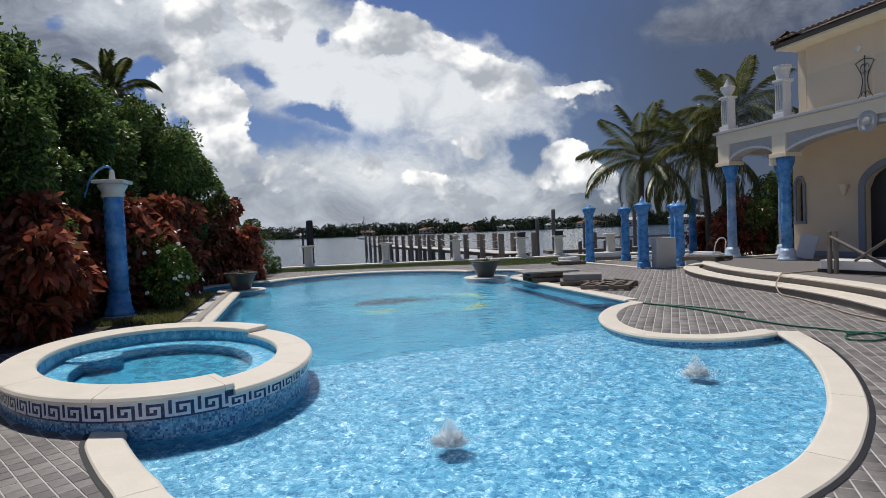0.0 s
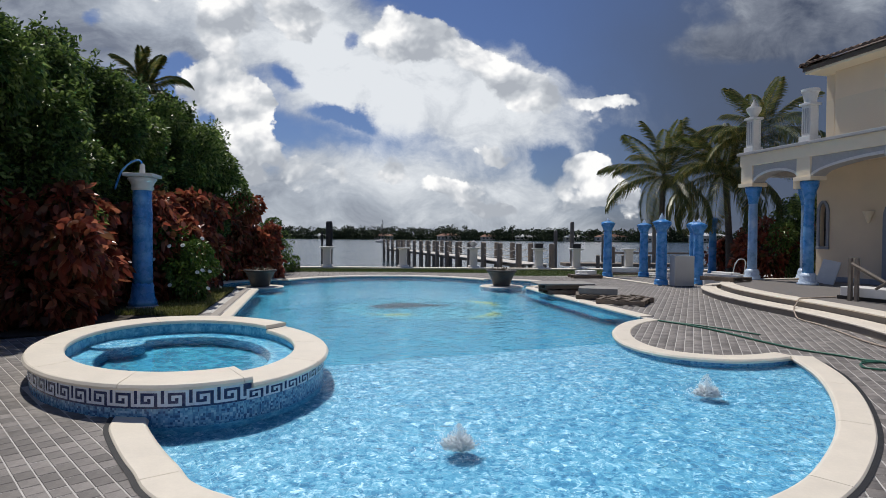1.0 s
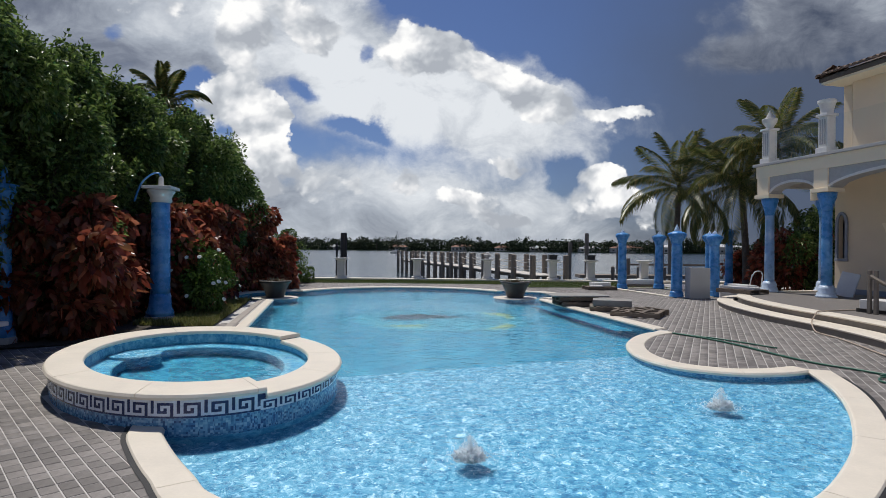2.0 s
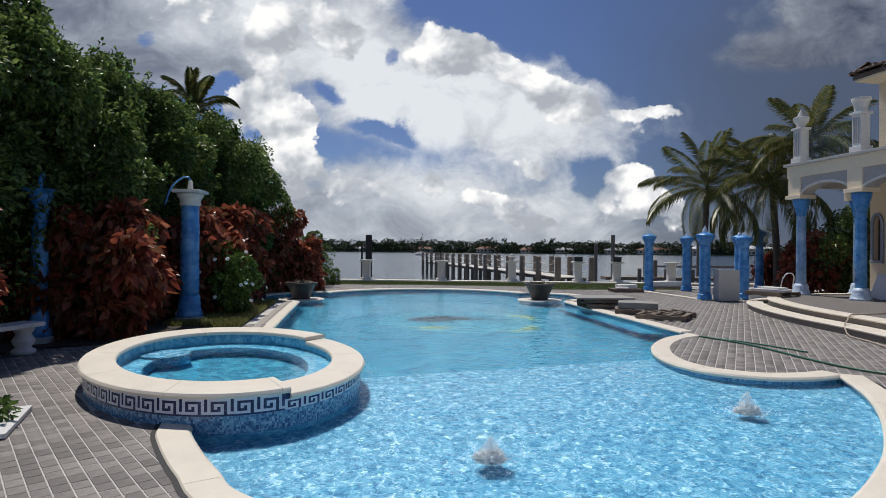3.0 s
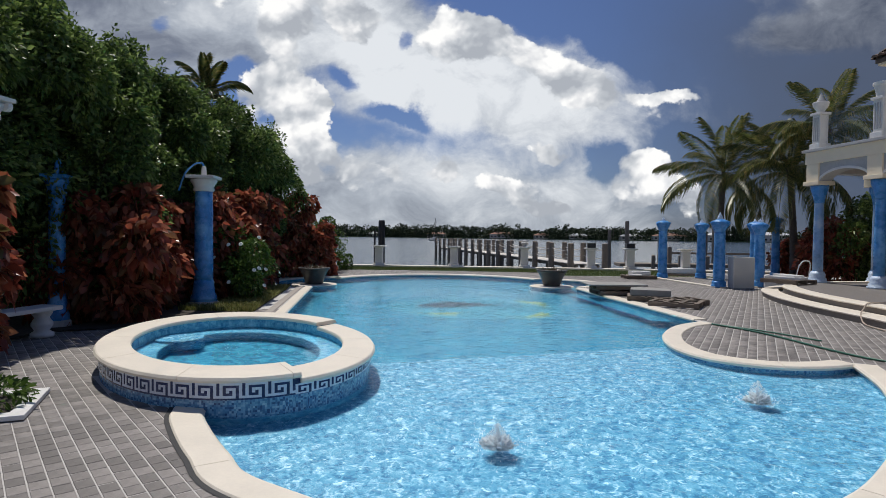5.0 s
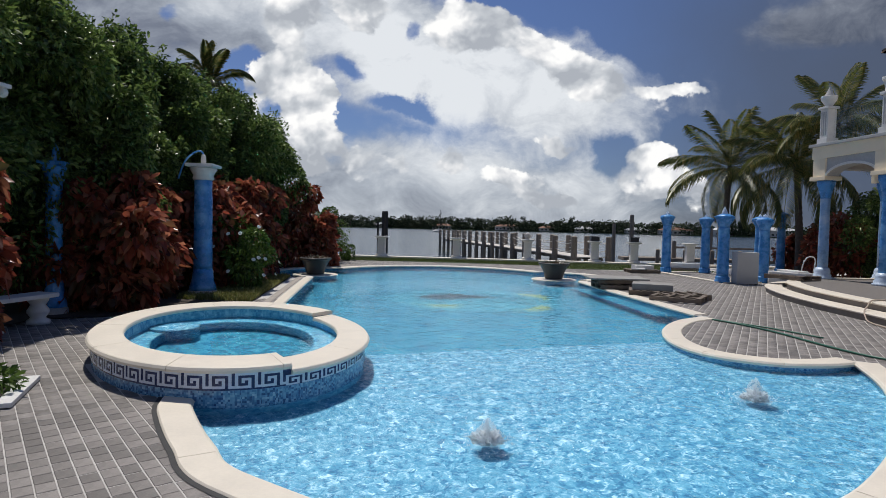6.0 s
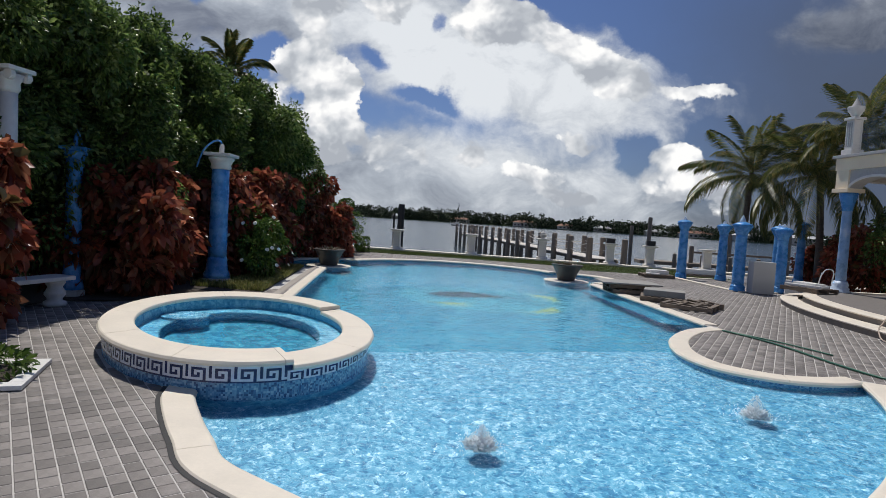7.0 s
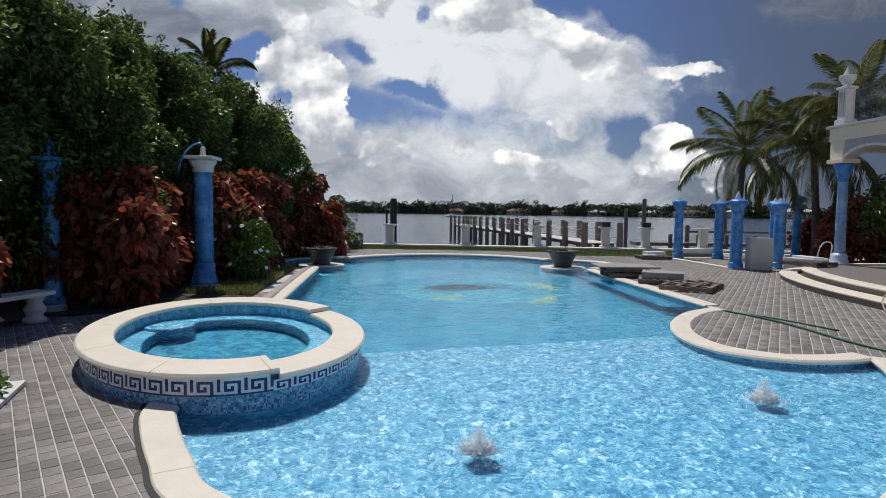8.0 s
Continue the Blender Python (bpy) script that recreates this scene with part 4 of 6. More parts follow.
def porch_column(u, v, film):
    c = part("porch_column", lathe_bm([(0.148, FLOOR + 0.34), (0.142, 1.4), (0.132, 2.75), (0.14, 2.78)], 32, m=Matrix.Translation((u, v, 0)), wobble=0.012, seed=int(u * 10)), film, house, "porch column in pale blue film", smooth=True)
    part("column_capital", lathe_bm([(0.14, 2.78), (0.155, 2.9), (0.19, 3.05), (0.24, 3.2), (0.25, 3.325)], 24, m=Matrix.Translation((u, v, 0)), wobble=0.015, seed=4), M_BLUEWRAP, c, "bright blue wrapped capital", smooth=True)
    part("column_foot", lathe_bm([(0.28, FLOOR), (0.28, FLOOR + 0.05), (0.245, FLOOR + 0.06), (0.25, FLOOR + 0.12), (0.21, FLOOR + 0.16), (0.22, FLOOR + 0.24), (0.175, FLOOR + 0.345)], 28, m=Matrix.Translation((u, v, 0))), M_FILMWHITE, c, "pale ringed column foot", smooth=True)


M_PALEFILM = material("pale_blue_film", (0.20, 0.36, 0.62), 0.3, 0.3, 4.0, 0.5, 25, second=(0.42, 0.52, 0.66))
porch_column(0.08, 0.13, M_PALEFILM)
porch_column(2.25, 0.13, M_BLUEWRAP)
porch_column(0.1, 2.2, M_PALEFILM)
porch_column(7.65, 0.13, M_BLUEWRAP)

# balcony pedestals, glass, upper wall, roof
def balcony_post(u, spike):
    p = part("balcony_post", box_bm(u - 0.15, -0.05, 4.62, u + 0.15, 0.25, 5.5, 0.02), M_WHITE, house, "fluted white balcony post")
    part("post_foot", box_bm(u - 0.2, -0.1, 4.45, u + 0.2, 0.3, 4.62, 0.02), M_WHITE, p)
    for k in (-0.08, 0.0, 0.08):
        part("flute", box_bm(u + k - 0.02, -0.066, 4.7, u + k + 0.02, -0.052, 5.42, 0.004), M_GREYSTONE, p)
    part("post_neck", box_bm(u - 0.2, -0.1, 5.5, u + 0.2, 0.3, 5.58, 0.015), M_WHITE, p)
    m = Matrix.Translation((u, 0.1, 0))
    if spike:
        part("bowl", lathe_bm([(0.08, 5.58), (0.12, 5.64), (0.21, 5.78), (0.23, 5.88), (0.22, 5.90)], 24, m=m), M_WHITE, p)
        part("spike", lathe_bm([(0.13, 5.90), (0.11, 5.96), (0.05, 6.08), (0.008, 6.18)], 16, m=m), M_GREYSTONE, p, "pointed finial")
    else:
        part("bowl", lathe_bm([(0.16, 5.58), (0.17, 5.7), (0.21, 5.86), (0.24, 5.9), (0.24, 5.97), (0.2, 5.98)], 24, m=m), M_WHITE, p)


balcony_post(0.08, True)
balcony_post(2.25, False)
balcony_post(7.65, False)
for a, b in ((0.32, 1.1), (1.15, 2.0), (2.5, 4.9), (5.0, 7.4)):
    g = part("glass_panel", box_bm(a, 0.095, 4.5, b, 0.107, 5.5), M_GLASS, house, "clear frameless balcony glass")
    g.visible_shadow = False
part("upper_wall", wall_with_openings(1.12, LEN, 4.45, 6.95, 2.2, 2.5, [(5.6, 0.9, 4.5, 5.9, 0.6)]), M_WALL, house, "beige stucco upper wall")
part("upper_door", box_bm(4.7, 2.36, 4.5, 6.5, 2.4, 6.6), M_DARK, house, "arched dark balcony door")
part("soffit", box_bm(0.60, 1.55, 6.95, LEN, 9.5, 7.02), M_CREAM, house, "cream eave soffit")
part("fascia", box_bm(0.55, 1.5, 7.02, LEN, 9.5, 7.16, 0.01), M_BARK, house, "dark brown fascia")
bm = bmesh.new()
rf = [bm.verts.new(v) for v in ((0.53, 1.48, 7.16), (LEN, 1.48, 7.16), (LEN, 5.4, 8.75), (4.4, 5.4, 8.75), (0.53, 9.5, 7.16), (LEN, 9.5, 7.16))]
bm.faces.new((rf[0], rf[1], rf[2], rf[3]))
bm.faces.new((rf[0], rf[3], rf[4]))
bm.faces.new((rf[3], rf[2], rf[5], rf[4]))
roof = part("roof", bm, M_ROOF, house, "brown clay tile hip roof")


def tile_row(a, b, up, count, rows):
    """Barrel tiles in courses from the eave line a-b upwards."""
    along = (b - a) / count
    nrm = along.cross(up).normalized()
    if nrm.z < 0:
        nrm = -nrm
    for r in range(rows):
        for i in range(count):
            o = a + along * (i + 0.5) + up * (0.30 * r - 0.05)
            bm = bmesh.new()
            rg = []
            for t in (0, 1):
                w = along.normalized() * along.length * (0.50 if t == 0 else 0.44)
                rg.append([bm.verts.new(o + up * (0.36 * t) + w * math.cos(q) + nrm * (0.075 * math.sin(q) + (0.03 if t == 0 else 0.0) + 0.005)) for q in (math.pi * k / 6 for k in range(7))])
            for k in range(6):
                bm.faces.new((rg[0][k], rg[0][k + 1], rg[1][k + 1], rg[1][k]))
            bm.faces.new(rg[0])
            part("roof_tile", bm, M_ROOF_T, roof)


M_ROOF_T = material("brown_barrel_tile", (0.17, 0.115, 0.085), 0.75, 0.35, 5, 0.3, objvary=0.35)
tile_row(Vector((0.53, 1.44, 7.18)), Vector((7.0, 1.44, 7.18)), Vector((0, 4.12, 1.59)).normalized(), 30, 2)
tile_row(Vector((0.47, 7.0, 7.18)), Vector((0.47, 1.48, 7.18)), Vector((4.12, 0, 1.59)).normalized(), 24, 2)

# wrought-iron scroll and round lamp on the upper wall
scroll = part("iron_scroll", tube_bm(spline([(2.80, 2.17, 5.95), (2.97, 2.17, 5.6), (3.0, 2.17, 5.35), (2.93, 2.17, 5.05), (2.80, 2.17, 4.85)], 6), 0.011, 6), M_BLACK, house, "wrought-iron wall scroll")
part("bar", tube_bm(spline([(3.36, 2.17, 5.93), (3.19, 2.17, 5.6), (3.16, 2.17, 5.35), (3.23, 2.17, 5.05), (3.36, 2.17, 4.85)], 6), 0.011, 6), M_BLACK, scroll)
part("bar", tube_bm([(3.08, 2.17, 6.12), (3.08, 2.17, 4.85)], 0.011, 6), M_BLACK, scroll)
part("bar", tube_bm(spline([(2.80, 2.17, 5.95), (3.08, 2.17, 6.03), (3.36, 2.17, 5.93)], 6), 0.011, 6), M_BLACK, scroll)
for z, s in ((5.75, 0.13), (4.98, 0.12)):
    for k in (-1, 1):
        part("curl", tube_bm([(3.08 + k * s * (1 + math.cos(q)) * 0.5, 2.17, z + s * math.sin(q)) for q in (math.pi * 2 * i / 14 for i in range(14))], 0.009, 6), M_BLACK, scroll)
part("wall_lamp", lathe_bm([(0.10, 0), (0.10, 0.04), (0.06, 0.08), (0.01, 0.09)], 18, m=Matrix.Translation((2.88, 2.2, 6.38)) @ Matrix.Rotation(radians(90), 4, "X")), M_WHITE, house, "small round white wall lamp")

# ---- terrace in front of the house with two curved steps ----
terrace = empty("terrace", pose(0, 0, 0), "raised grey paved terrace with two pale curved steps", "terrace", kind="structure")
STEP1 = spline([(6.3, 6.0), (6.86, 8.9), (7.18, 10.5), (7.28, 12.2), (7.20, 14.1), (7.32, 16.0), (7.72, 17.8), (8.25, 18.9), (9.0, 19.75), (10.2, 20.3)], 8)
STEP2 = spline([(6.75, 5.9), (7.32, 8.8), (7.62, 10.4), (7.72, 12.2), (7.66, 14.0), (7.78, 15.8), (8.12, 17.4), (8.6, 18.4), (9.3, 19.2), (10.4, 19.75)], 8)


def slab(line, z, thick, mat, name, label):
    lp = line + [Vector((14.5, 20.3 if z < 0.2 else 19.75, 0)), Vector((14.5, 5.5, 0))]
    bm = filled([lp], z)
    r = bmesh.ops.extrude_face_region(bm, geom=bm.faces[:])
    bmesh.ops.translate(bm, verts=[v for v in r["geom"] if isinstance(v, bmesh.types.BMVert)], vec=(0, 0, -thick))
    return part(name, bm, mat, terrace, label)


M_RISER = material("grey_brown_riser", (0.20, 0.175, 0.15), 0.7, 0.2, 8, 0.2)
slab(STEP1, 0.115, 0.14, M_RISER, "lower_step", "grey-brown stone riser")
slab(STEP2, 0.275, 0.29, M_RISER, "upper_step", "grey-brown stone riser")
slab([p + Vector((0.2, 0, 0)) for p in STEP2], 0.316, 0.05, M_PAVER_I, "terrace_floor", "grey paved terrace floor")
coping_run(STEP1, 0.42, terrace, top=0.165, drop=0.05, sign=-1, stone=0.9, overhang=0.03)
coping_run(STEP2, 0.34, terrace, top=0.325, drop=0.05, sign=-1, stone=0.9, overhang=0.03)

# ---- plants ----
def leaf_cloud(blobs, leaf_l, leaf_w, seed, droop=0.3, shell=0.55, fold=0.25, oval=False):
    """Many folded leaves scattered through the outer part of lumpy bodies; blobs: (x, y, z, rx, ry, rz, count)."""
    rng = np.random.default_rng(seed)
    V, F = [], []
    base = 0
    for bx, by, bz, rx, ry, rz, cnt in blobs:
        d = rng.normal(size=(cnt, 3))
        d /= np.linalg.norm(d, axis=1)[:, None]
        # lumps: the surface bulges by a few random bumps
        bumps = rng.normal(size=(14, 3))
        bumps /= np.linalg.norm(bumps, axis=1)[:, None]
        amp = rng.uniform(0.1, 0.34, 14)
        bulge = (np.clip(d @ bumps.T, 0, 1) ** 10 * amp).sum(1)
        rad = (0.80 + bulge) * (shell + (1 - shell) * rng.random(cnt) ** 0.45)
        pos = np.array([bx, by, bz]) + d * rad[:, None] * np.array([rx, ry, rz])
        keep = pos[:, 2] > 0.03
        pos, d = pos[keep], d[keep]
        m = len(pos)
        out = d + rng.normal(size=(m, 3)) * 0.6
        out[:, 2] -= droop
        out /= np.linalg.norm(out, axis=1)[:, None]
        side = np.cross(out, rng.normal(size=(m, 3)))
        side /= np.linalg.norm(side, axis=1)[:, None]
        up = np.cross(side, out)
        L = leaf_l * rng.uniform(0.6, 1.25, (m, 1))
        W = leaf_w * rng.uniform(0.7, 1.2, (m, 1))
        a = pos
        tip = pos + out * L - np.array([0, 0, 1]) * L * droop * 0.5
        mid = pos + out * L * 0.5
        l = mid + side * W * 0.5 + up * W * fold
        r = mid - side * W * 0.5 + up * W * fold
        if oval:   # broad leaves: rounded sides and a drawn-out tip
            l0, r0 = [pos + out * L * 0.22 + k * side * W * 0.45 + up * W * fold * 0.7 for k in (1, -1)]
            l1, r1 = [pos + out * L * 0.66 + k * side * W * 0.42 + up * W * fold * 0.6 - np.array([0, 0, 1]) * L * droop * 0.2 for k in (1, -1)]
            V.append(np.stack([a, l0, l1, tip, r1, r0], 1).reshape(-1, 3))
            i = base + 6 * np.arange(m)[:, None]
            F.append(np.concatenate([np.hstack([i, i + 1, i + 2, i + 3]), np.hstack([i, i + 3, i + 4, i + 5])]))
            base += 6 * m
            continue
        V.append(np.stack([a, l, tip, r], 1).reshape(-1, 3))
        i = base + 4 * np.arange(m)[:, None]
        F.append(np.concatenate([np.hstack([i, i + 1, i + 2]), np.hstack([i, i + 2, i + 3])]))
        base += 4 * m
    return np.concatenate(V), np.concatenate(F)


def mesh_np(name, V, F, mat, parent=None, label=""):
    me = bpy.data.meshes.new(name)
    me.vertices.add(len(V))
    me.vertices.foreach_set("co", V.astype(np.float32).ravel())
    me.loops.add(F.size)
    me.loops.foreach_set("vertex_index", F.astype(np.int32).ravel())
    k = F.shape[1]
    me.polygons.add(len(F))
    me.polygons.foreach_set("loop_start", (np.arange(len(F)) * k).astype(np.int32))
    me.polygons.foreach_set("loop_total", np.full(len(F), k, np.int32))
    me.update()
    me.validate()
    me.materials.append(mat)
    ob = new(name, me)
    if parent:
        ob.parent = parent
    if label:
        ob["label"] = label
    return ob


M_TWIG = material("grey_brown_branch", (0.09, 0.07, 0.05), 0.9, 0.3, 12, 0.4)


def plant(name, x, y, height, spread, seed, mat, leaf, per, label, category, lumps=9, low=0.25, trunk=0.09, shape=1.0, droop=0.3, group="", sprigs=0, oval=False):
    """A leafy tree or bush: trunk with limbs, and a crown of lumps full of leaves."""
    rng = random.Random(seed)
    e = empty(name, pose(x, y, 0), label, category, group)
    blobs = []
    limbs = bmesh.new()
    tube_bm([(0, 0, -0.02), (0.03, 0.02, height * 0.3), (0.0, 0.05, height * 0.72)], trunk, 8, limbs, trunk * 0.4)
    for i in range(lumps):
        f = (i + 0.5) / lumps
        z = height * (low + (0.93 - low) * f)
        q = spread * (0.25 + 0.55 * math.sin(math.pi * min(1, (0.18 + 0.80 * (1 - f) ** shape)))) * rng.uniform(0.5, 1.0)
        a = i * 2.4 + rng.uniform(-0.4, 0.4)
        r = spread * rng.uniform(0.42, 0.62) * (1.0 - 0.35 * f)
        c = (q * math.cos(a), q * math.sin(a), z)
        blobs.append((*c, r, r, min(r * 1.1, height * 0.3), per))
        tube_bm([(0, 0, z * 0.55), (c[0] * 0.5, c[1] * 0.5, z * 0.8), c], trunk * 0.45, 6, limbs, trunk * 0.12)
        for k in range(sprigs):
            b, o = rng.uniform(0, 6.283), r * rng.uniform(0.35, 1.0)
            blobs.append((c[0] + o * math.cos(b), c[1] + o * math.sin(b), z + math.sqrt(max(0.05, r * r - o * o)) * 0.95, 0.10, 0.10, rng.uniform(0.28, 0.55), 55))
    part("trunk", limbs, M_TWIG, e, "grey-brown trunk and limbs")
    V, F = leaf_cloud(blobs, leaf[0], leaf[1], seed, droop, oval=oval)
    c = mesh_np("crown", V, F, mat, e)
    c["kind"] = "stuff"
    return e


HEDGE = "tall dark green leafy tree in the boundary screen"
for i, (x, y, h, s) in enumerate(((-9.9, 4.2, 7.2, 2.0), (-9.4, 6.4, 7.2, 1.8), (-8.45, 7.5, 6.6, 1.6), (-7.95, 10.8, 5.6, 1.55), (-8.8, 9.2, 6.9, 1.8), (-8.9, 11.7, 6.3, 1.7), (-8.9, 13.5, 6.1, 1.7), (-9.0, 15.5, 6.1, 1.8), (-8.9, 17.5, 6.1, 1.8), (-8.8, 19.4, 5.6, 1.7), (-9.0, 21.4, 5.0, 1.6), (-11.4, 10.5, 6.6, 2.2), (-11.6, 15.0, 6.2, 2.2), (-12.2, 6.0, 7.2, 2.3), (-11.6, 19.2, 5.8, 2.0))):
    plant("tree", x, y, h, s, 100 + i, M_LEAF, (0.13, 0.06), 2500, HEDGE, "tree", lumps=13, low=0.16, group="boundary trees", sprigs=7)
RED = "bushy shrub with large copper-red leaves"
for i, (x, y, h, s, n) in enumerate(((-7.05, 10.35, 2.45, 1.0, 380), (-7.5, 12.0, 2.3, 0.9, 300), (-7.75, 9.75, 1.5, 0.6, 200), (-7.1, 13.7, 2.5, 0.95, 260), (-7.1, 15.3, 2.75, 1.05, 300), (-7.55, 17.3, 2.7, 1.0, 280), (-8.1, 21.9, 3.0, 1.4, 420), (-7.35, 23.3, 2.0, 1.05, 300), (-8.85, 19.9, 2.9, 1.1, 300), (-6.62, 6.85, 2.5, 0.6, 150))):
    plant("copperleaf_shrub", x, y, h, s, 140 + i, M_RED, (0.22, 0.14), n, RED, "shrub", lumps=9, low=0.12, trunk=0.04, droop=0.55, group="copperleaf shrubs", oval=True)
SHRUB = plant("flowering_shrub", -6.15, 13.95, 1.75, 0.8, 160, M_SHRUB, (0.10, 0.055), 700, "rounded light green shrub dotted with white flowers", "shrub", lumps=8, low=0.15, trunk=0.03)
plant("shrub", -7.9, 25.2, 2.3, 1.15, 161, M_SHRUB, (0.12, 0.06), 800, "green leafy shrub beside the seawall", "shrub", lumps=9, low=0.1, trunk=0.04)
plant("shrub", -7.0, 26.8, 0.8, 0.5, 162, M_SHRUB, (0.12, 0.06), 160, "small sprawling green shrub on the seawall", "shrub", lumps=5, low=0.1, trunk=0.02)
for i, (x, y, h, s, m) in enumerate(((13.6, 22.6, 3.6, 1.5, M_LEAF), (15.4, 21.6, 4.2, 1.6, M_LEAF), (12.6, 23.6, 2.3, 1.1, M_RED), (14.6, 24.6, 3.4, 1.5, M_LEAF), (13.2, 27.6, 1.6, 0.9, M_RED), (16.6, 26.0, 2.6, 1.4, M_RED), (17.5, 23.0, 4.4, 1.8, M_LEAF))):
    if m is M_RED:
        plant("copperleaf_shrub", x, y, h, s, 170 + i, m, (0.22, 0.14), 260, RED, "shrub", lumps=8, low=0.12, trunk=0.04, droop=0.5, group="copperleaf shrubs", oval=True)
    else:
        plant("tree", x, y, h, s, 170 + i, m, (0.14, 0.07), 700, "dark green leafy shrub tree beside the porch", "tree", lumps=9, low=0.1, group="porch trees")

# white blossoms on the flowering shrub
rng = random.Random(7)
M_PETAL = material("white_petals", (0.8, 0.8, 0.72), 0.6)
for i in range(16):
    a, z = rng.uniform(-2.6, 0.6), rng.uniform(0.3, 1.6)
    q = 0.86 * math.sqrt(max(0.1, 1 - ((z - 0.85) / 1.0) ** 2))
    bm = lathe_bm([(0.012, 0), (0.05, 0.03), (0.028, 0.035), (0.006, 0.02)], 7, m=pose(q * math.cos(a), q * math.sin(a), z, 60 * math.sin(-a), 60 * math.cos(a), 0))
    part("blossom", bm, M_PETAL, SHRUB)


def frond(length, seed, droop, width=0.66):
    """A feathered palm leaf along +x: rib and two combs of leaflets."""
    rng = random.Random(seed)
    V, F = [], []
    n = 54
    pts = []
    x = z = 0.0
    ang = radians(12)
    for i in range(n + 1):
        pts.append((x, z, ang))
        x += length / n * math.cos(ang)
        z += length / n * math.sin(ang)
        ang -= droop / n * (0.5 + 1.1 * i / n)
    for i in range(n):
        (x0, z0, a0), (x1, z1, a1) = pts[i], pts[i + 1]
        w = 0.022 * (1 - i / n) + 0.004
        k = len(V)
        V += [(x0, -w, z0), (x0, w, z0), (x1, w * 0.9, z1), (x1, -w * 0.9, z1)]
        F.append((k, k + 1, k + 2, k + 3))
        if i > 2:
            for s in (-1, 1):
                for sub in (0.0, 0.5):
                    t = (i + sub) / n
                    l = width * length / 2.6 * math.sin(math.pi * min(1, 0.14 + 0.82 * t)) ** 0.7 * rng.uniform(0.8, 1.1)
                    px, pz = x0 + (x1 - x0) * sub, z0 + (z1 - z0) * sub
                    fw = 0.55 + rng.uniform(-0.1, 0.1)
                    dn = 0.42 + 0.45 * t + rng.uniform(-0.2, 0.2)
                    tipx, tipy, tipz = px + l * fw * math.cos(a0), s * l * 0.55, pz + l * fw * math.sin(a0) - l * dn
                    mx, my, mz = px + l * 0.33 * math.cos(a0), s * l * 0.45, pz + l * 0.3 * math.sin(a0) - l * dn * 0.22
                    k = len(V)
                    V += [(px, 0, pz), (mx - 0.019, my, mz + 0.008), (tipx, tipy, tipz), (mx + 0.021, my, mz - 0.008)]
                    F.append((k, k + 1, k + 2, k + 3))
    return V, F


def palm(x, y, height, crown, seed, lean=(0, 0), fronds=18, label="coconut palm with arching green fronds and grey trunk", up=0.0, droop=1.4):
    rng = random.Random(seed)
    e = empty("palm", pose(x, y, 0), label, "palm tree", "palms")
    top = Vector((lean[0], lean[1], height))
    path = spline([(0, 0, -0.05), (lean[0] * 0.2, lean[1] * 0.2, height * 0.4), (lean[0] * 0.62, lean[1] * 0.62, height * 0.78), tuple(top)], 8)
    bm = bmesh.new()
    n = 12
    rings = []
    for i, p in enumerate(path):
        t = i / (len(path) - 1)
        for k in (0, 1):
            r = 0.15 - 0.05 * t + (0.03 if i == 0 else 0) + (0.012 if k else 0)
            rings.append([bm.verts.new(p + Vector((r * math.cos(a), r * math.sin(a), 0.04 * k))) for a in (6.283 * q / n for q in range(n))])
    for a, b in zip(rings, rings[1:]):
        for q in range(n):
            bm.faces.new((a[q], a[(q + 1) % n], b[(q + 1) % n], b[q]))
    part("trunk", bm, M_BARK, e, "ringed grey-brown trunk")
    shapes = []
    for k in range(4):
        V, F = frond(crown * (0.80 + 0.07 * k), seed * 10 + k, droop * (0.55 + 0.2 * k))
        me = bpy.data.meshes.new("frond")
        me.from_pydata(V, [], F)
        me.materials.append(M_FROND)
        shapes.append(me)
    for i in range(fronds):
        ob = new("frond", shapes[min(3, int(4 * i / fronds + rng.uniform(-0.5, 0.9)))])
        ob.parent = e
        tier = i / fronds
        pitch = 74 - 112 * tier + rng.uniform(-10, 10) + up
        ob.matrix_basis = Matrix.Translation(top) @ pose(0, 0, 0, rng.uniform(-18, 18), -pitch, i * 137.5 + rng.uniform(-10, 10))
    return e


palm(10.0, 27.6, 4.6, 3.6, 21, (0.15, 0.0), 22, droop=1.4)
palm(12.2, 25.4, 4.5, 3.5, 22, (-0.2, 0.2), 24, droop=1.5)
palm(12.3, 24.4, 6.0, 3.1, 23, (0.75, 0.3), 22, droop=1.4)
palm(-9.6, 18.4, 6.1, 1.7, 24, (0.2, 0), 14, "areca palm rising behind the trees", 16, 1.7)
palm(-9.9, 7.4, 6.9, 2.2, 26, (0.2, 0), 14, "palm crown among the boundary trees", 12)
palm(17.6, 17.2, 10.2, 2.6, 27, (-0.3, -0.3), 16, "tall palm behind the roof", 6)
palm(-8.2, 7.0, 2.7, 1.3, 28, (0.15, 0), 9, "young palm with narrow fronds under the trees", 6)

# planting bed: soil, low ground cover, strip of lawn by the seawall
bed = filled([[(-30, -10), (-7.0, 4.0), (-7.3, 8.9), (-6.2, 9.6), (-5.0, 11.6), (-5.15, 12.5), (-6.15, 17.0), (-7.2, 17.5), (-8.1, 19.0), (-8.1, 21.3), (-7.3, 22.6), (-6.9, 24.0), (-7.0, 29.2), (-30, 29.2)]], 0.012)
tagged(part("planting_bed", bed, M_SOIL, flat=True), "dark soil bed along the pool", "bed", kind="structure")


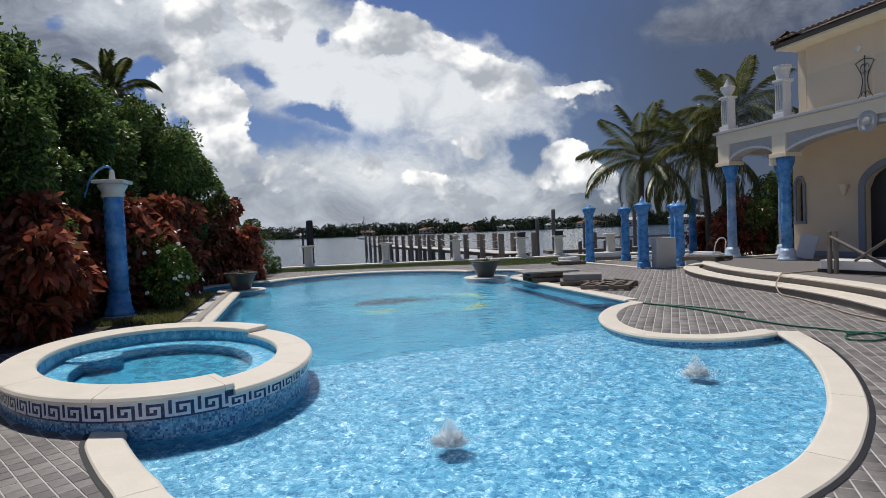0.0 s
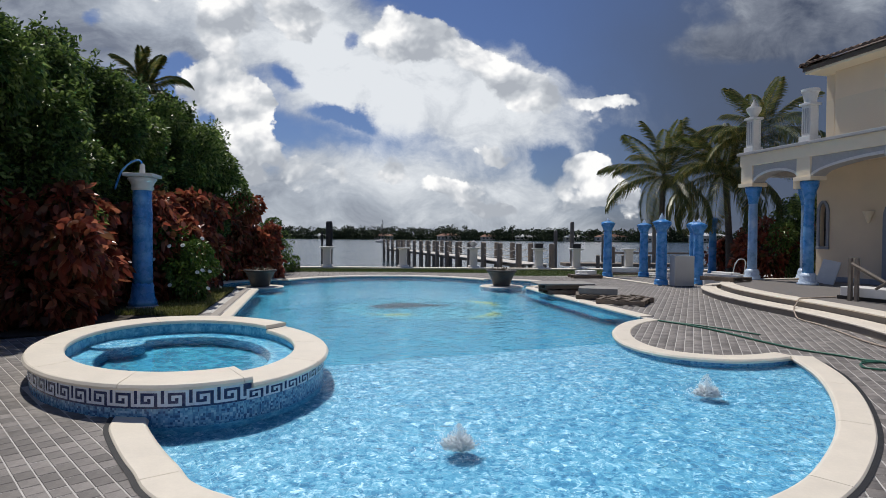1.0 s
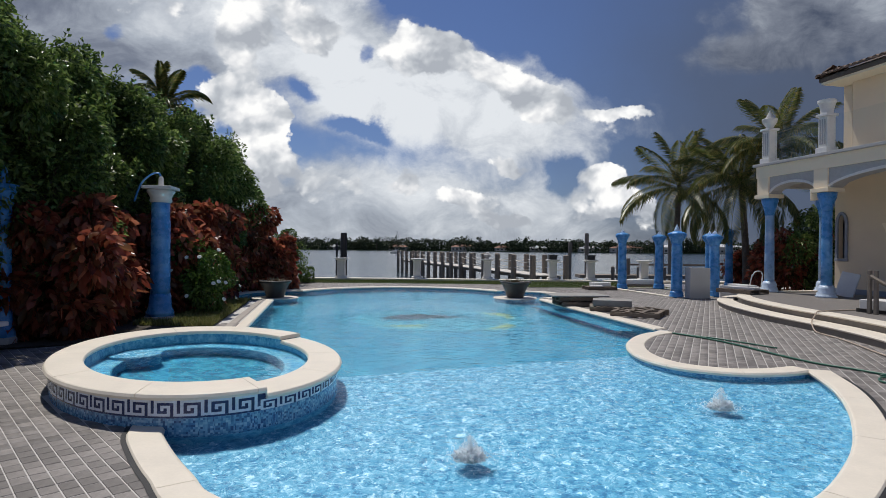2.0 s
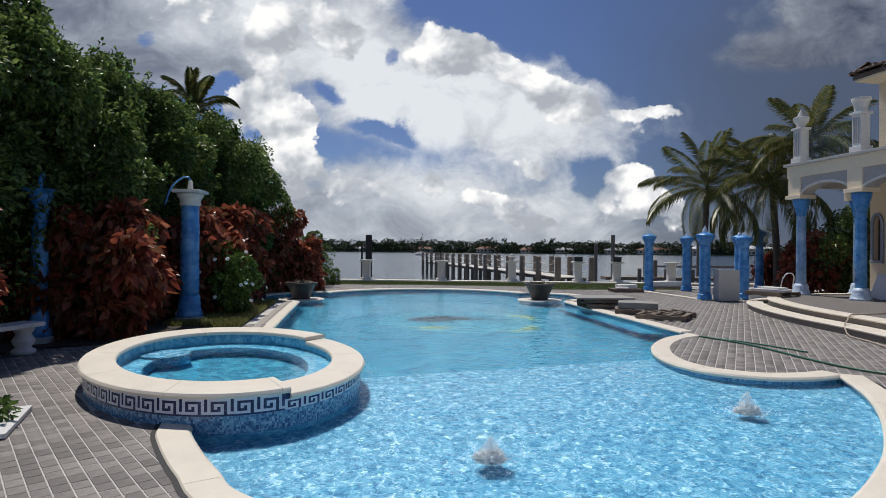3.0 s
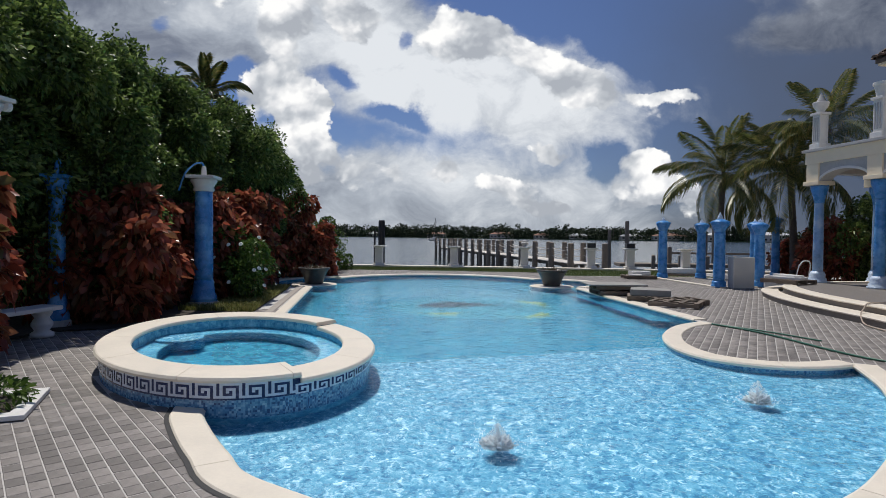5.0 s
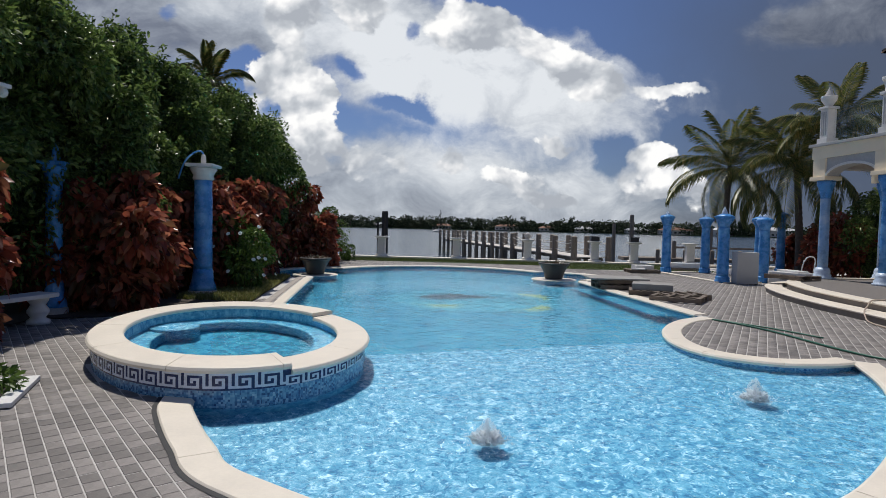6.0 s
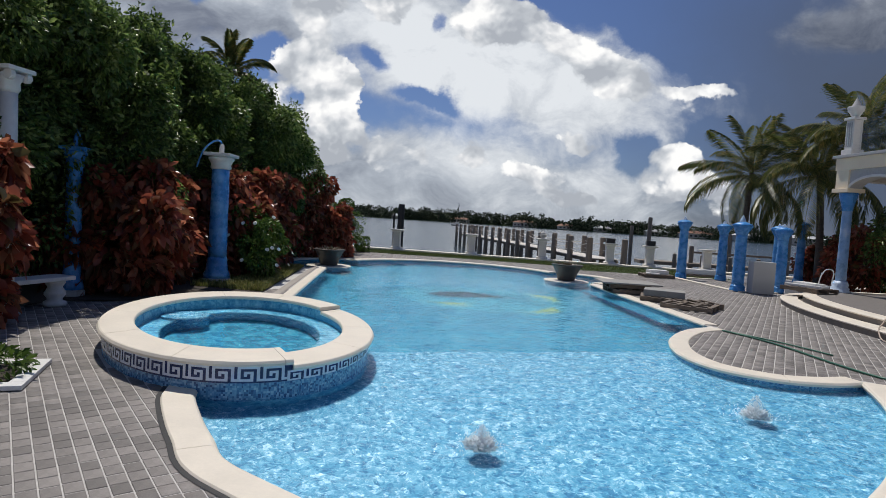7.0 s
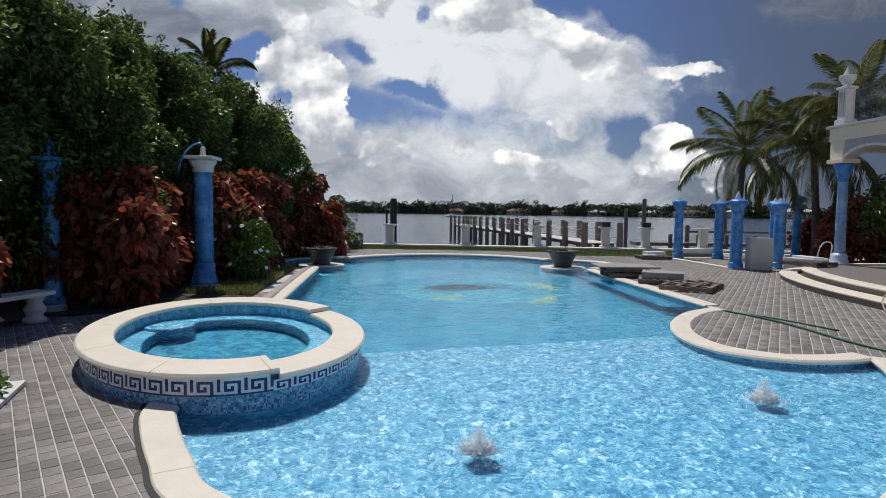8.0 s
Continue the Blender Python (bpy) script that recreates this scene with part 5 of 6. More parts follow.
def ground_leaves(name, count, place, size, mat, label, seed):
    rng = np.random.default_rng(seed)
    p = place(rng, count)
    m = len(p)
    a = rng.uniform(0, 6.283, m)
    lean = rng.uniform(0.1, 0.9, m)
    h = size * rng.uniform(0.5, 1.3, m)
    dirv = np.stack([np.cos(a) * lean, np.sin(a) * lean, np.ones(m)], 1)
    side = np.stack([-np.sin(a), np.cos(a), np.zeros(m)], 1) * (size * 0.16)
    b = np.c_[p, np.full(m, 0.012)]
    tip = b + dirv * h[:, None]
    V = np.stack([b - side, b + side, tip], 1).reshape(-1, 3)
    F = (3 * np.arange(m)[:, None] + np.arange(3)[None])
    return tagged(mesh_np(name, V, F, mat), label, "grass", kind="stuff")


def in_bed(rng, n):
    y = rng.uniform(11.8, 17.6, n)
    x = -5.0 - (y - 11.8) * 0.225 - rng.uniform(0.02, 1.5, n) ** 1.2
    return np.stack([x, y], 1)


def in_lawn(rng, n):
    x = rng.uniform(-7.2, 9.0, n)
    far = -1.95 + 0 * x
    y0 = np.where(x < 2.4, 25.9 + 0.8 * np.cos((x + 2.0) / 3.2) - 0.2, 25.2)
    y0 = np.where(x > 2.4, 25.3, y0 + 0.9)
    y = y0 + rng.random(n) * (29.2 - y0)
    return np.stack([x, y], 1)[y0 < 29.1]


M_COVER = leaf_material("olive_ground_cover", [(0.10, 0.12, 0.03), (0.19, 0.21, 0.05), (0.30, 0.27, 0.10), (0.14, 0.17, 0.04)], 0.6, 0.2)
ground_leaves("ground_cover", 15000, in_bed, 0.10, M_COVER, "low olive-green ground cover beside the coping", 3)
lawn = filled([[(-7.0, 27.2), (2.4, 27.2), (2.6, 25.2), (6.0, 25.6), (8.8, 26.2), (9.0, 29.2), (-7.0, 29.2)]], 0.004)
tagged(part("lawn", lawn, M_LAND, flat=True), "narrow strip of lawn by the seawall", "lawn", kind="structure")
ground_leaves("grass", 26000, in_lawn, 0.06, M_GRASS, "short green lawn blades", 4)

# ---- pier ----
pier = empty("pier", pose(0, 0, 0), "long wooden pier on posts with pale deck", "pier")
P0, P1 = Vector((4.75, 31.2, 0)), Vector((-6.4, 71.0, 0))
DIR = (P1 - P0).normalized()
SIDE = Vector((DIR.y, -DIR.x, 0))
plen = (P1 - P0).length
turn = math.degrees(math.atan2(DIR.y, DIR.x))
plank_me = bpy.data.meshes.new("plank")
b = box_bm(-0.14, -0.78, -0.02, 0.14, 0.78, 0.02)
b.to_mesh(plank_me)
b.free()
plank_me.materials.append(M_DOCKPLANK)
for i in range(int(plen / 0.3)):
    o = new("plank", plank_me)
    o.parent = pier
    o.matrix_basis = Matrix.Translation(P0 + DIR * (0.3 * i + 0.15) + Vector((0, 0, 0.24))) @ pose(0, 0, 0, 0, 0, turn)
for s in (-0.6, 0.6):
    a, c = P0 + SIDE * s, P1 + SIDE * s
    part("beam", tube_bm([a + Vector((0, 0, 0.12)), c + Vector((0, 0, 0.12))], 0.09, 4), M_WOOD, pier)
post_me = bpy.data.meshes.new("post")
b = lathe_bm([(0.17, -3.0), (0.165, -0.6), (0.16, 1.25), (0.15, 1.3), (0.05, 1.33)], 10, wobble=0.02)
b.to_mesh(post_me)
b.free()
post_me.materials.append(M_WOOD)
N = 16
for s in (-0.95, 0.95):
    prev = None
    for i in range(N):
        p = P0 + DIR * (plen * i / (N - 1)) + SIDE * s
        o = new("post", post_me)
        o.parent = pier
        o.matrix_basis = Matrix.Translation(p)
        if prev is not None:
            for z, sag in ((1.05, 0.16), (0.62, 0.14)):
                pts = [prev.lerp(p, t / 8) + Vector((0, 0, z - sag * math.sin(math.pi * t / 8))) for t in range(9)]
                part("rope", tube_bm(pts, 0.022, 5), M_ROPE, pier, "sagging white rope")
        prev = p


def mooring_pile(x, y, top, r, mat, seed=0):
    e = part("mooring_post", lathe_bm([(r, -3), (r * 0.97, top - 0.1), (r * 0.8, top)], 12, wobble=0.03, seed=seed), mat)
    e.matrix_basis = pose(x, y, 0)
    return tagged(e, "weathered timber mooring post in the bay", "mooring post", "mooring posts")


mooring_pile(-6.8, 34.5, 2.5, 0.2, M_DARKPILE)
mooring_pile(-7.15, 34.2, 1.9, 0.06, M_DARKPILE, 2)
mooring_pile(-7.0, 34.9, 1.7, 0.05, M_DARKPILE, 3)
for i, (x, y, z, r) in enumerate(((8.6, 46, 2.2, 0.14), (9.9, 46, 2.9, 0.16), (11.8, 44, 1.9, 0.15), (13.6, 50, 1.5, 0.15), (15.0, 44, 2.0, 0.15), (17.0, 48, 2.6, 0.16), (19.5, 46, 1.6, 0.15), (21.5, 50, 2.4, 0.16), (10.8, 38, 1.1, 0.14), (12.6, 38, 1.1, 0.14))):
    mooring_pile(x, y, z, r, M_WOOD, i)
side_dock = empty("side_dock", pose(0, 0, 0), "low grey timber dock across the bay corner", "dock")
part("platform", box_bm(7.6, 37.2, -0.15, 16.5, 39.0, 0.05, 0.02), M_WOOD, side_dock)
for x in (8.0, 9.6, 11.2, 12.8, 14.4, 16.0):
    part("leg", lathe_bm([(0.13, -3), (0.12, 0.55), (0.06, 0.6)], 9, m=Matrix.Translation((x, 37.1, 0))), M_WOOD, side_dock)
part("rail", box_bm(11.0, 39.0, 0.62, 16.5, 39.06, 0.74), M_WOOD, side_dock)

# ---- far shore ----
M_HOUSEFAR = material("far_pale_house", (0.55, 0.52, 0.47), 0.8, 0.1, 0.3, 0.05, 2)
M_ROOFFAR = material("far_terracotta_roof", (0.28, 0.15, 0.10), 0.8, 0.2, 0.5, 0.05, 3)
M_ROOFPALE = material("far_pale_roof", (0.6, 0.6, 0.6), 0.8, 0.1, 0.5, 0.05, 3)


def shore_y(x):
    return 640 - 0.42 * x if x < 0 else 640 - 0.55 * x


bank = filled([[(-1200, shore_y(-1200)), (0, shore_y(0)), (420, shore_y(420)), (900, 300), (1500, 300), (1500, 1800), (-1200, 1800)]], -0.6)
r = bmesh.ops.extrude_face_region(bank, geom=bank.faces[:])
bmesh.ops.translate(bank, verts=[v for v in r["geom"] if isinstance(v, bmesh.types.BMVert)], vec=(0, 0, -2))
tagged(part("far_land", bank, M_LAND), "low far bank across the bay", "bank", kind="structure")
rng = np.random.default_rng(5)
blobs = []
for i in range(900):
    x = rng.uniform(-520, 620)
    back = rng.uniform(3, 45)
    h = rng.uniform(4.0, 12.0) * (1.25 if x < 20 else 0.95)
    w = rng.uniform(4, 9)
    blobs.append((x, shore_y(x) + back, h * 0.45, w, w, h * 0.55, 150))
V, F = leaf_cloud(blobs, 2.2, 1.6, 9, 0.2, 0.7)
woods = tagged(mesh_np("far_woods", V, F, M_SHORE), "dark band of trees on the far bank", "woods", kind="stuff")
rr = random.Random(12)


def far_house(x, w, h, pale, back=1.0):
    y = shore_y(x) + back
    e = empty("far_house", pose(x, y, -0.6, 0, 0, rr.uniform(-10, 10)), "low waterfront house with pale roof" if pale else "low waterfront house with terracotta roof", "house", "far houses")
    part("wall", box_bm(-w / 2, 0, 0, w / 2, 9, h), M_HOUSEFAR, e)
    bm = bmesh.new()
    vs = [bm.verts.new(v) for v in ((-w / 2 - 1, -1, h), (w / 2 + 1, -1, h), (w / 2 + 1, 10, h), (-w / 2 - 1, 10, h), (-w / 4, 4.5, h + 2.6), (w / 4, 4.5, h + 2.6))]
    for f in ((0, 1, 5, 4), (1, 2, 5), (2, 3, 4, 5), (3, 0, 4), (3, 2, 1, 0)):
        bm.faces.new([vs[i] for i in f])
    part("roof", bm, M_ROOFPALE if pale else M_ROOFFAR, e)
    for k in range(int(w // 4)):
        part("window", box_bm(-w / 2 + 1.2 + 4 * k, -0.06, 1.0, -w / 2 + 3.2 + 4 * k, 0.06, 2.6), M_DARK, e)


for x, w, h, pale in ((-150, 18, 3.4, True), (-70, 22, 3.6, False), (5, 26, 4.2, False), (48, 18, 3.4, False), (84, 22, 3.6, True), (128, 20, 3.4, True), (158, 30, 4.0, False), (196, 24, 5, True), (232, 30, 5.5, True), (275, 24, 4.2, True), (320, 26, 4.5, False), (360, 26, 4.5, True)):
    far_house(x, w, h, pale, rr.uniform(0.5, 9))


def far_palm(x, h):
    e = empty("far_palm", pose(x, shore_y(x) + 4, -0.6), "far palm standing above the bank trees", "palm tree", "far palms")
    part("trunk", tube_bm([(0, 0, 0), (0.2, 0, h * 0.5), (0.1, 0, h)], 0.25, 6), M_BARK, e)
    V, F = leaf_cloud([(0.1, 0, h, 2.4, 2.4, 1.5, 90)], 2.2, 0.45, int(x) + 700, 0.5, 0.2)
    c = mesh_np("crown", V, F, M_SHORE, e)
    c["kind"] = "stuff"


for x in (-240, -190, -96, -60, 22, 70, 112, 118, 140, 175, 205, 214, 262, 300):
    far_palm(x, rr.uniform(9, 14))
for x, h in ((180, 15), (197, 14), (200, 15), (204, 13)):
    e = empty("far_pine", pose(x, shore_y(x) + 3, -0.6), "tall narrow dark conifer on the far bank", "tree", "far conifers")
    part("trunk", tube_bm([(0, 0, 0), (0, 0, h)], 0.25, 6), M_BARK, e)
    V, F = leaf_cloud([(0, 0, h * 0.55, 1.6, 1.6, h * 0.45, 260)], 1.4, 0.9, int(x) + 50, 0.2, 0.4)
    mesh_np("crown", V, F, M_SHORE, e)["kind"] = "stuff"


def sailboat(x, y, mast):
    e = empty("sailboat", pose(x, y, -1.15), "moored white sailboat with bare mast", "boat", "sailboats")
    part("hull", lathe_bm([(0.3, -0.3), (0.9, 0.2), (1.05, 0.8), (0.9, 0.9)], 12, m=Matrix.Diagonal((3.4, 1, 1, 1))), M_WHITE, e)
    part("cabin", box_bm(-1.2, -0.6, 0.9, 1.2, 0.6, 1.5, 0.1), M_WHITE, e)
    part("mast", tube_bm([(0.4, 0, 0.9), (0.4, 0, mast)], 0.09, 6), M_BLACK, e)
    part("stay", tube_bm([(0.4, 0, mast), (3.2, 0, 0.9)], 0.05, 4), M_BLACK, e)


sailboat(-32, 300, 11.5)
sailboat(-45, 420, 11)
sailboat(-150, 420, 13)

# ---- building clutter on the deck ----
M_PALLET = material("grey_pallet_wood", (0.17, 0.135, 0.105), 0.85, 0.35, 9, 0.4, objvary=0.25)
M_SLABGREY = material("weathered_grey_stone_slab", (0.30, 0.29, 0.27), 0.8, 0.2, 5, 0.25)
M_MARBLE = material("white_marble_piece", (0.70, 0.69, 0.67), 0.5, 0.12, 4, 0.1)
M_PANEL = material("pale_grey_board", (0.50, 0.50, 0.49), 0.6, 0.08, 2, 0.08)
M_HOSE = material("green_garden_hose", (0.03, 0.13, 0.085), 0.4, 0.2, 10, 0.1)
M_CORD = material("tan_water_hose", (0.45, 0.36, 0.28), 0.5, 0.2, 10, 0.1)


def pallet(x, y, turn, l=1.1, w=0.95, z=0.0, open_deck=False):
    e = empty("pallet", pose(x, y, z, 0, 0, turn), "weathered grey wooden pallet on the deck", "pallet", "wooden pallets")
    for k in (-1, 0, 1):
        part("stringer", box_bm(-l / 2, k * (w / 2 - 0.05) - 0.04, 0.02, l / 2, k * (w / 2 - 0.05) + 0.04, 0.11, 0.004), M_PALLET, e)
    n = 4 if open_deck else 7
    for i in range(n):
        c = -l / 2 + 0.06 + (l - 0.12) * i / (n - 1)
        part("deck_board", box_bm(c - 0.05, -w / 2, 0.112, c + 0.05, w / 2, 0.13, 0.003), M_PALLET, e)
    for c in (-l / 2 + 0.06, 0, l / 2 - 0.06):
        part("base_board", box_bm(c - 0.05, -w / 2, 0.0, c + 0.05, w / 2, 0.018, 0.003), M_PALLET, e)
    return e


def slab_thing(name, label, x, y, z, l, w, h, turn, mat, cat, rx=0, ry=0, bevel=0.012, group=""):
    ob = part(name, box_bm(-l / 2, -w / 2, 0, l / 2, w / 2, h, bevel), mat)
    ob.matrix_basis = pose(x, y, z, rx, ry, turn)
    return tagged(ob, label, cat, group)


pallet(3.45, 17.5, 8, 1.2, 1.0)
pallet(3.4, 17.55, 4, 1.15, 0.95, 0.132)
slab_thing("stone_slab", "thin round-edged grey stone slab on stacked pallets", 3.42, 17.55, 0.266, 1.65, 1.15, 0.045, 5, M_SLABGREY, "slab")
pallet(4.05, 16.0, -12, 1.1, 0.95)
slab_thing("stone_block", "thick weathered grey stone block on a pallet", 4.1, 16.05, 0.132, 1.0, 0.75, 0.16, -14, M_SLABGREY, "block")
pallet(4.4, 14.75, -28, 1.15, 0.95, open_deck=True)
pallet(4.62, 15.3, 16, 1.1, 0.9, open_deck=True)

# upright board box between the wrapped columns
slab_thing("board_crate", "pale grey smooth upright board crate", 8.15, 20.45, 0.0, 0.72, 0.35, 1.04, 8, M_PANEL, "crate")
# white stone strip the columns stand on
strip = empty("column_plinth", pose(0, 0, 0), "pale low stone strip under the wrapped columns", "kerb", kind="structure")
for a, b2 in (((6.5, 25.0), (7.45, 20.55)), ((7.45, 20.55), (9.3, 21.3)), ((6.5, 25.0), (8.8, 25.5))):
    a3, b3 = Vector((*a, 0)), Vector((*b2, 0))
    d = (b3 - a3).normalized()
    s2 = Vector((-d.y, d.x, 0)) * 0.13
    bm = bmesh.new()
    lo = [bm.verts.new(q) for q in (a3 + s2, b3 + s2, b3 - s2, a3 - s2)]
    r = bmesh.ops.extrude_face_region(bm, geom=[bm.faces.new(lo)])
    bmesh.ops.translate(bm, verts=[v for v in r["geom"] if isinstance(v, bmesh.types.BMVert)], vec=(0, 0, 0.03))
    part("strip", bm, M_COPING, strip)

# marble pieces lying on pallets
pallet(5.75, 24.4, 5, 1.2, 0.9)
slab_thing("marble_piece", "white marble moulding on a low pallet", 5.8, 24.5, 0.132, 0.75, 0.5, 0.16, 8, M_MARBLE, "marble", group="marble pieces")
slab_thing("marble_piece", "flat white marble slab on a low pallet", 5.55, 24.1, 0.132, 0.5, 0.3, 0.05, -10, M_MARBLE, "marble", group="marble pieces")
pallet(7.95, 26.3, 0, 1.4, 0.9)
slab_thing("marble_piece", "long white marble block beside the columns", 7.9, 26.3, 0.132, 1.45, 0.6, 0.2, 2, M_MARBLE, "marble", group="marble pieces")
pallet(8.75, 18.55, -60, 1.15, 0.95, 0.327)
slab_thing("marble_piece", "white marble step piece on a dark pallet", 8.7, 18.5, 0.459, 1.0, 0.35, 0.07, -55, M_MARBLE, "marble", group="marble pieces")
slab_thing("marble_piece", "white marble step piece stacked crooked", 8.78, 18.62, 0.53, 0.9, 0.32, 0.06, -75, M_MARBLE, "marble", group="marble pieces")
slab_thing("marble_piece", "white marble bench slab by the porch", 9.55, 20.6, 0.0, 1.1, 0.5, 0.42, -20, M_MARBLE, "marble", group="marble pieces")
slab_thing("leaning_panel", "white marble panel leaning on the wall", 11.2, 17.55, 0.325, 0.5, 0.05, 0.72, -60, M_MARBLE, "panel", rx=-14, ry=10)
slab_thing("threshold", "low pale stone threshold along the porch end", 10.9, 19.3, 0.317, 1.5, 0.2, 0.05, 15, M_COPING, "threshold")

# garden chair frame behind the marble
ch = empty("garden_chair", pose(9.75, 20.1, 0.0, 0, 0, 200), "white tubular garden chair by the porch", "chair")
for k in (-0.25, 0.25):
    part("leg", tube_bm([(k, -0.2, 0.0), (k, -0.2, 0.42)], 0.018, 8), M_MARBLE, ch)
    part("back_leg", tube_bm(spline([(k, 0.25, 0.0), (k, 0.22, 0.42), (k * 0.9, 0.3, 0.85)], 5), 0.018, 8), M_MARBLE, ch)
part("seat", box_bm(-0.27, -0.23, 0.4, 0.27, 0.24, 0.44, 0.015), M_MARBLE, ch)
part("backrest", tube_bm(spline([(-0.225, 0.3, 0.8), (-0.12, 0.33, 0.95), (0.12, 0.33, 0.95), (0.225, 0.3, 0.8)], 5), 0.018, 8), M_MARBLE, ch)

# timber barrier with a white block on the terrace
M_RAWWOOD = material("grey_raw_timber", (0.20, 0.17, 0.14), 0.85, 0.3, 8, 0.3)
slab_thing("white_block", "white foam-like block on dark timber skids", 9.25, 12.55, 0.40, 1.5, 0.62, 0.2, -70, M_MARBLE, "block")
sk = empty("timber_skid", pose(9.25, 12.55, 0.318, 0, 0, -70), "dark timber skids under the white block", "skid")
for k in (-0.22, 0.22):
    part("runner", box_bm(-0.85, k - 0.05, 0, 0.85, k + 0.05, 0.08, 0.005), M_DARKPILE, sk)
bar = empty("timber_barrier", pose(8.95, 12.9, 0.318, 0, 0, -70), "makeshift grey timber barrier with crossed braces", "barrier")
for u in (0.0, 0.14, 1.35, 1.5):
    part("post", box_bm(u - 0.035, -0.32, 0.0, u + 0.035, -0.25, 0.92, 0.004), M_RAWWOOD, bar)
part("brace", tube_bm([(0.05, -0.33, 0.8), (1.4, -0.33, 0.1)], 0.04, 4), M_RAWWOOD, bar)
part("brace", tube_bm([(0.6, -0.38, 0.3), (1.4, -0.38, 0.85)], 0.035, 4), M_RAWWOOD, bar)


def hose(name, pts, r, mat, label, z=0.012):
    ob = part(name, tube_bm(spline([(*p, z) if len(p) == 2 else p for p in pts], 8), r, 8), mat, smooth=True)
    return tagged(ob, label, "hose")


hose("garden_hose", [(4.15, 11.7), (4.5, 11.1), (4.75, 10.4), (4.95, 9.4), (5.15, 8.75), (5.45, 8.3), (5.62, 8.0), (5.85, 7.85), (6.15, 7.75), (6.8, 7.6)], 0.016, M_HOSE, "green garden hose snaking over the pavers")
hose("garden_hose", [(4.2, 11.66), (4.75, 11.0), (5.05, 10.5), (5.28, 10.05)], 0.014, M_HOSE, "short green hose end on the pavers")
hose("garden_hose", [(5.5, 7.95), (5.75, 7.85), (5.72, 7.55), (5.45, 7.4), (5.25, 7.55), (5.4, 7.8), (5.7, 7.9)], 0.014, M_HOSE, "loop of green garden hose on the deck")
hose("water_hose", [(9.6, 13.7, 0.335), (8.5, 13.35, 0.335), (7.95, 13.1, 0.34), (7.66, 12.9, 0.345), (7.5, 12.75, 0.25), (7.3, 12.5, 0.185), (7.2, 12.3, 0.1), (7.12, 12.0, 0.02), (7.05, 11.2, 0.012), (6.85, 10.3, 0.012), (6.62, 9.3, 0.012), (6.6, 8.0, 0.012)], 0.014, M_CORD, "tan water hose running down the terrace steps")

# stone-edged planter with low plants, and a pot beside it
PL = pose(-4.72, 4.98, 0, 0, 0, 28)
plt = empty("stone_planter", PL, "low square white stone planter with leafy plants", "planter")
for a, b2 in (((-0.5, -0.5), (0.5, -0.36)), ((-0.5, 0.36), (0.5, 0.5)), ((-0.5, -0.36), (-0.36, 0.36)), ((0.36, -0.36), (0.5, 0.36))):
    part("edge_stone", box_bm(a[0], a[1], 0.0, b2[0], b2[1], 0.045, 0.008), M_MARBLE, plt)
part("soil", box_bm(-0.36, -0.36, 0.0, 0.36, 0.36, 0.03), M_SOIL, plt)
V, F = leaf_cloud([(0.05, 0.0, 0.12, 0.42, 0.42, 0.16, 420)], 0.1, 0.045, 31, 0.3)
mesh_np("leaves", V, F, M_SHRUB, plt, "small dark green leaves")["kind"] = "stuff"
pot = empty("flower_pot", pose(-4.62, 4.22, 0), "pale grey round pot with white rim", "pot")
part("body", lathe_bm([(0.1, 0), (0.14, 0.05), (0.17, 0.2), (0.16, 0.26)], 24), M_PANEL, pot, smooth=True)
part("rim", lathe_bm([(0.17, 0.26), (0.185, 0.27), (0.18, 0.3), (0.14, 0.3)], 24), M_MARBLE, pot, smooth=True)

# ---- pavers, one by one ----
def inside(px, py, poly):
    x = np.array([p[0] for p in poly])
    y = np.array([p[1] for p in poly])
    res = np.zeros(len(px), bool)
    j = len(x) - 1
    for i in range(len(x)):
        cond = ((y[i] > py) != (y[j] > py)) & (px < (x[j] - x[i]) * (py - y[i]) / (y[j] - y[i] + 1e-12) + x[i])
        res ^= cond
        j = i
    return res


def edge_distance(px, py, poly):
    d = np.full(len(px), 1e9)
    for a, b in zip(poly, poly[1:] + poly[:1]):
        ax, ay, bx, by = a[0], a[1], b[0], b[1]
        t = np.clip(((px - ax) * (bx - ax) + (py - ay) * (by - ay)) / ((bx - ax) ** 2 + (by - ay) ** 2 + 1e-9), 0, 1)
        d = np.minimum(d, np.hypot(px - ax - t * (bx - ax), py - ay - t * (by - ay)))
    return d


SPA_OVAL = [spa_point(2 * math.pi * k / 60, off=0.0) for k in range(60)]
TERRACE = STEP1 + [Vector((14.5, 20.3, 0)), Vector((14.5, 5.5, 0))]
BED = [Vector((x, y, 0)) for x, y in ((-30, -10), (-7.0, 4.0), (-7.3, 8.9), (-6.2, 9.6), (-5.0, 11.6), (-5.15, 12.5), (-6.15, 17.0), (-7.2, 17.5), (-8.1, 19.0), (-8.1, 21.3), (-7.3, 22.6), (-6.9, 24.0), (-7.0, 29.2), (-30, 29.2))]


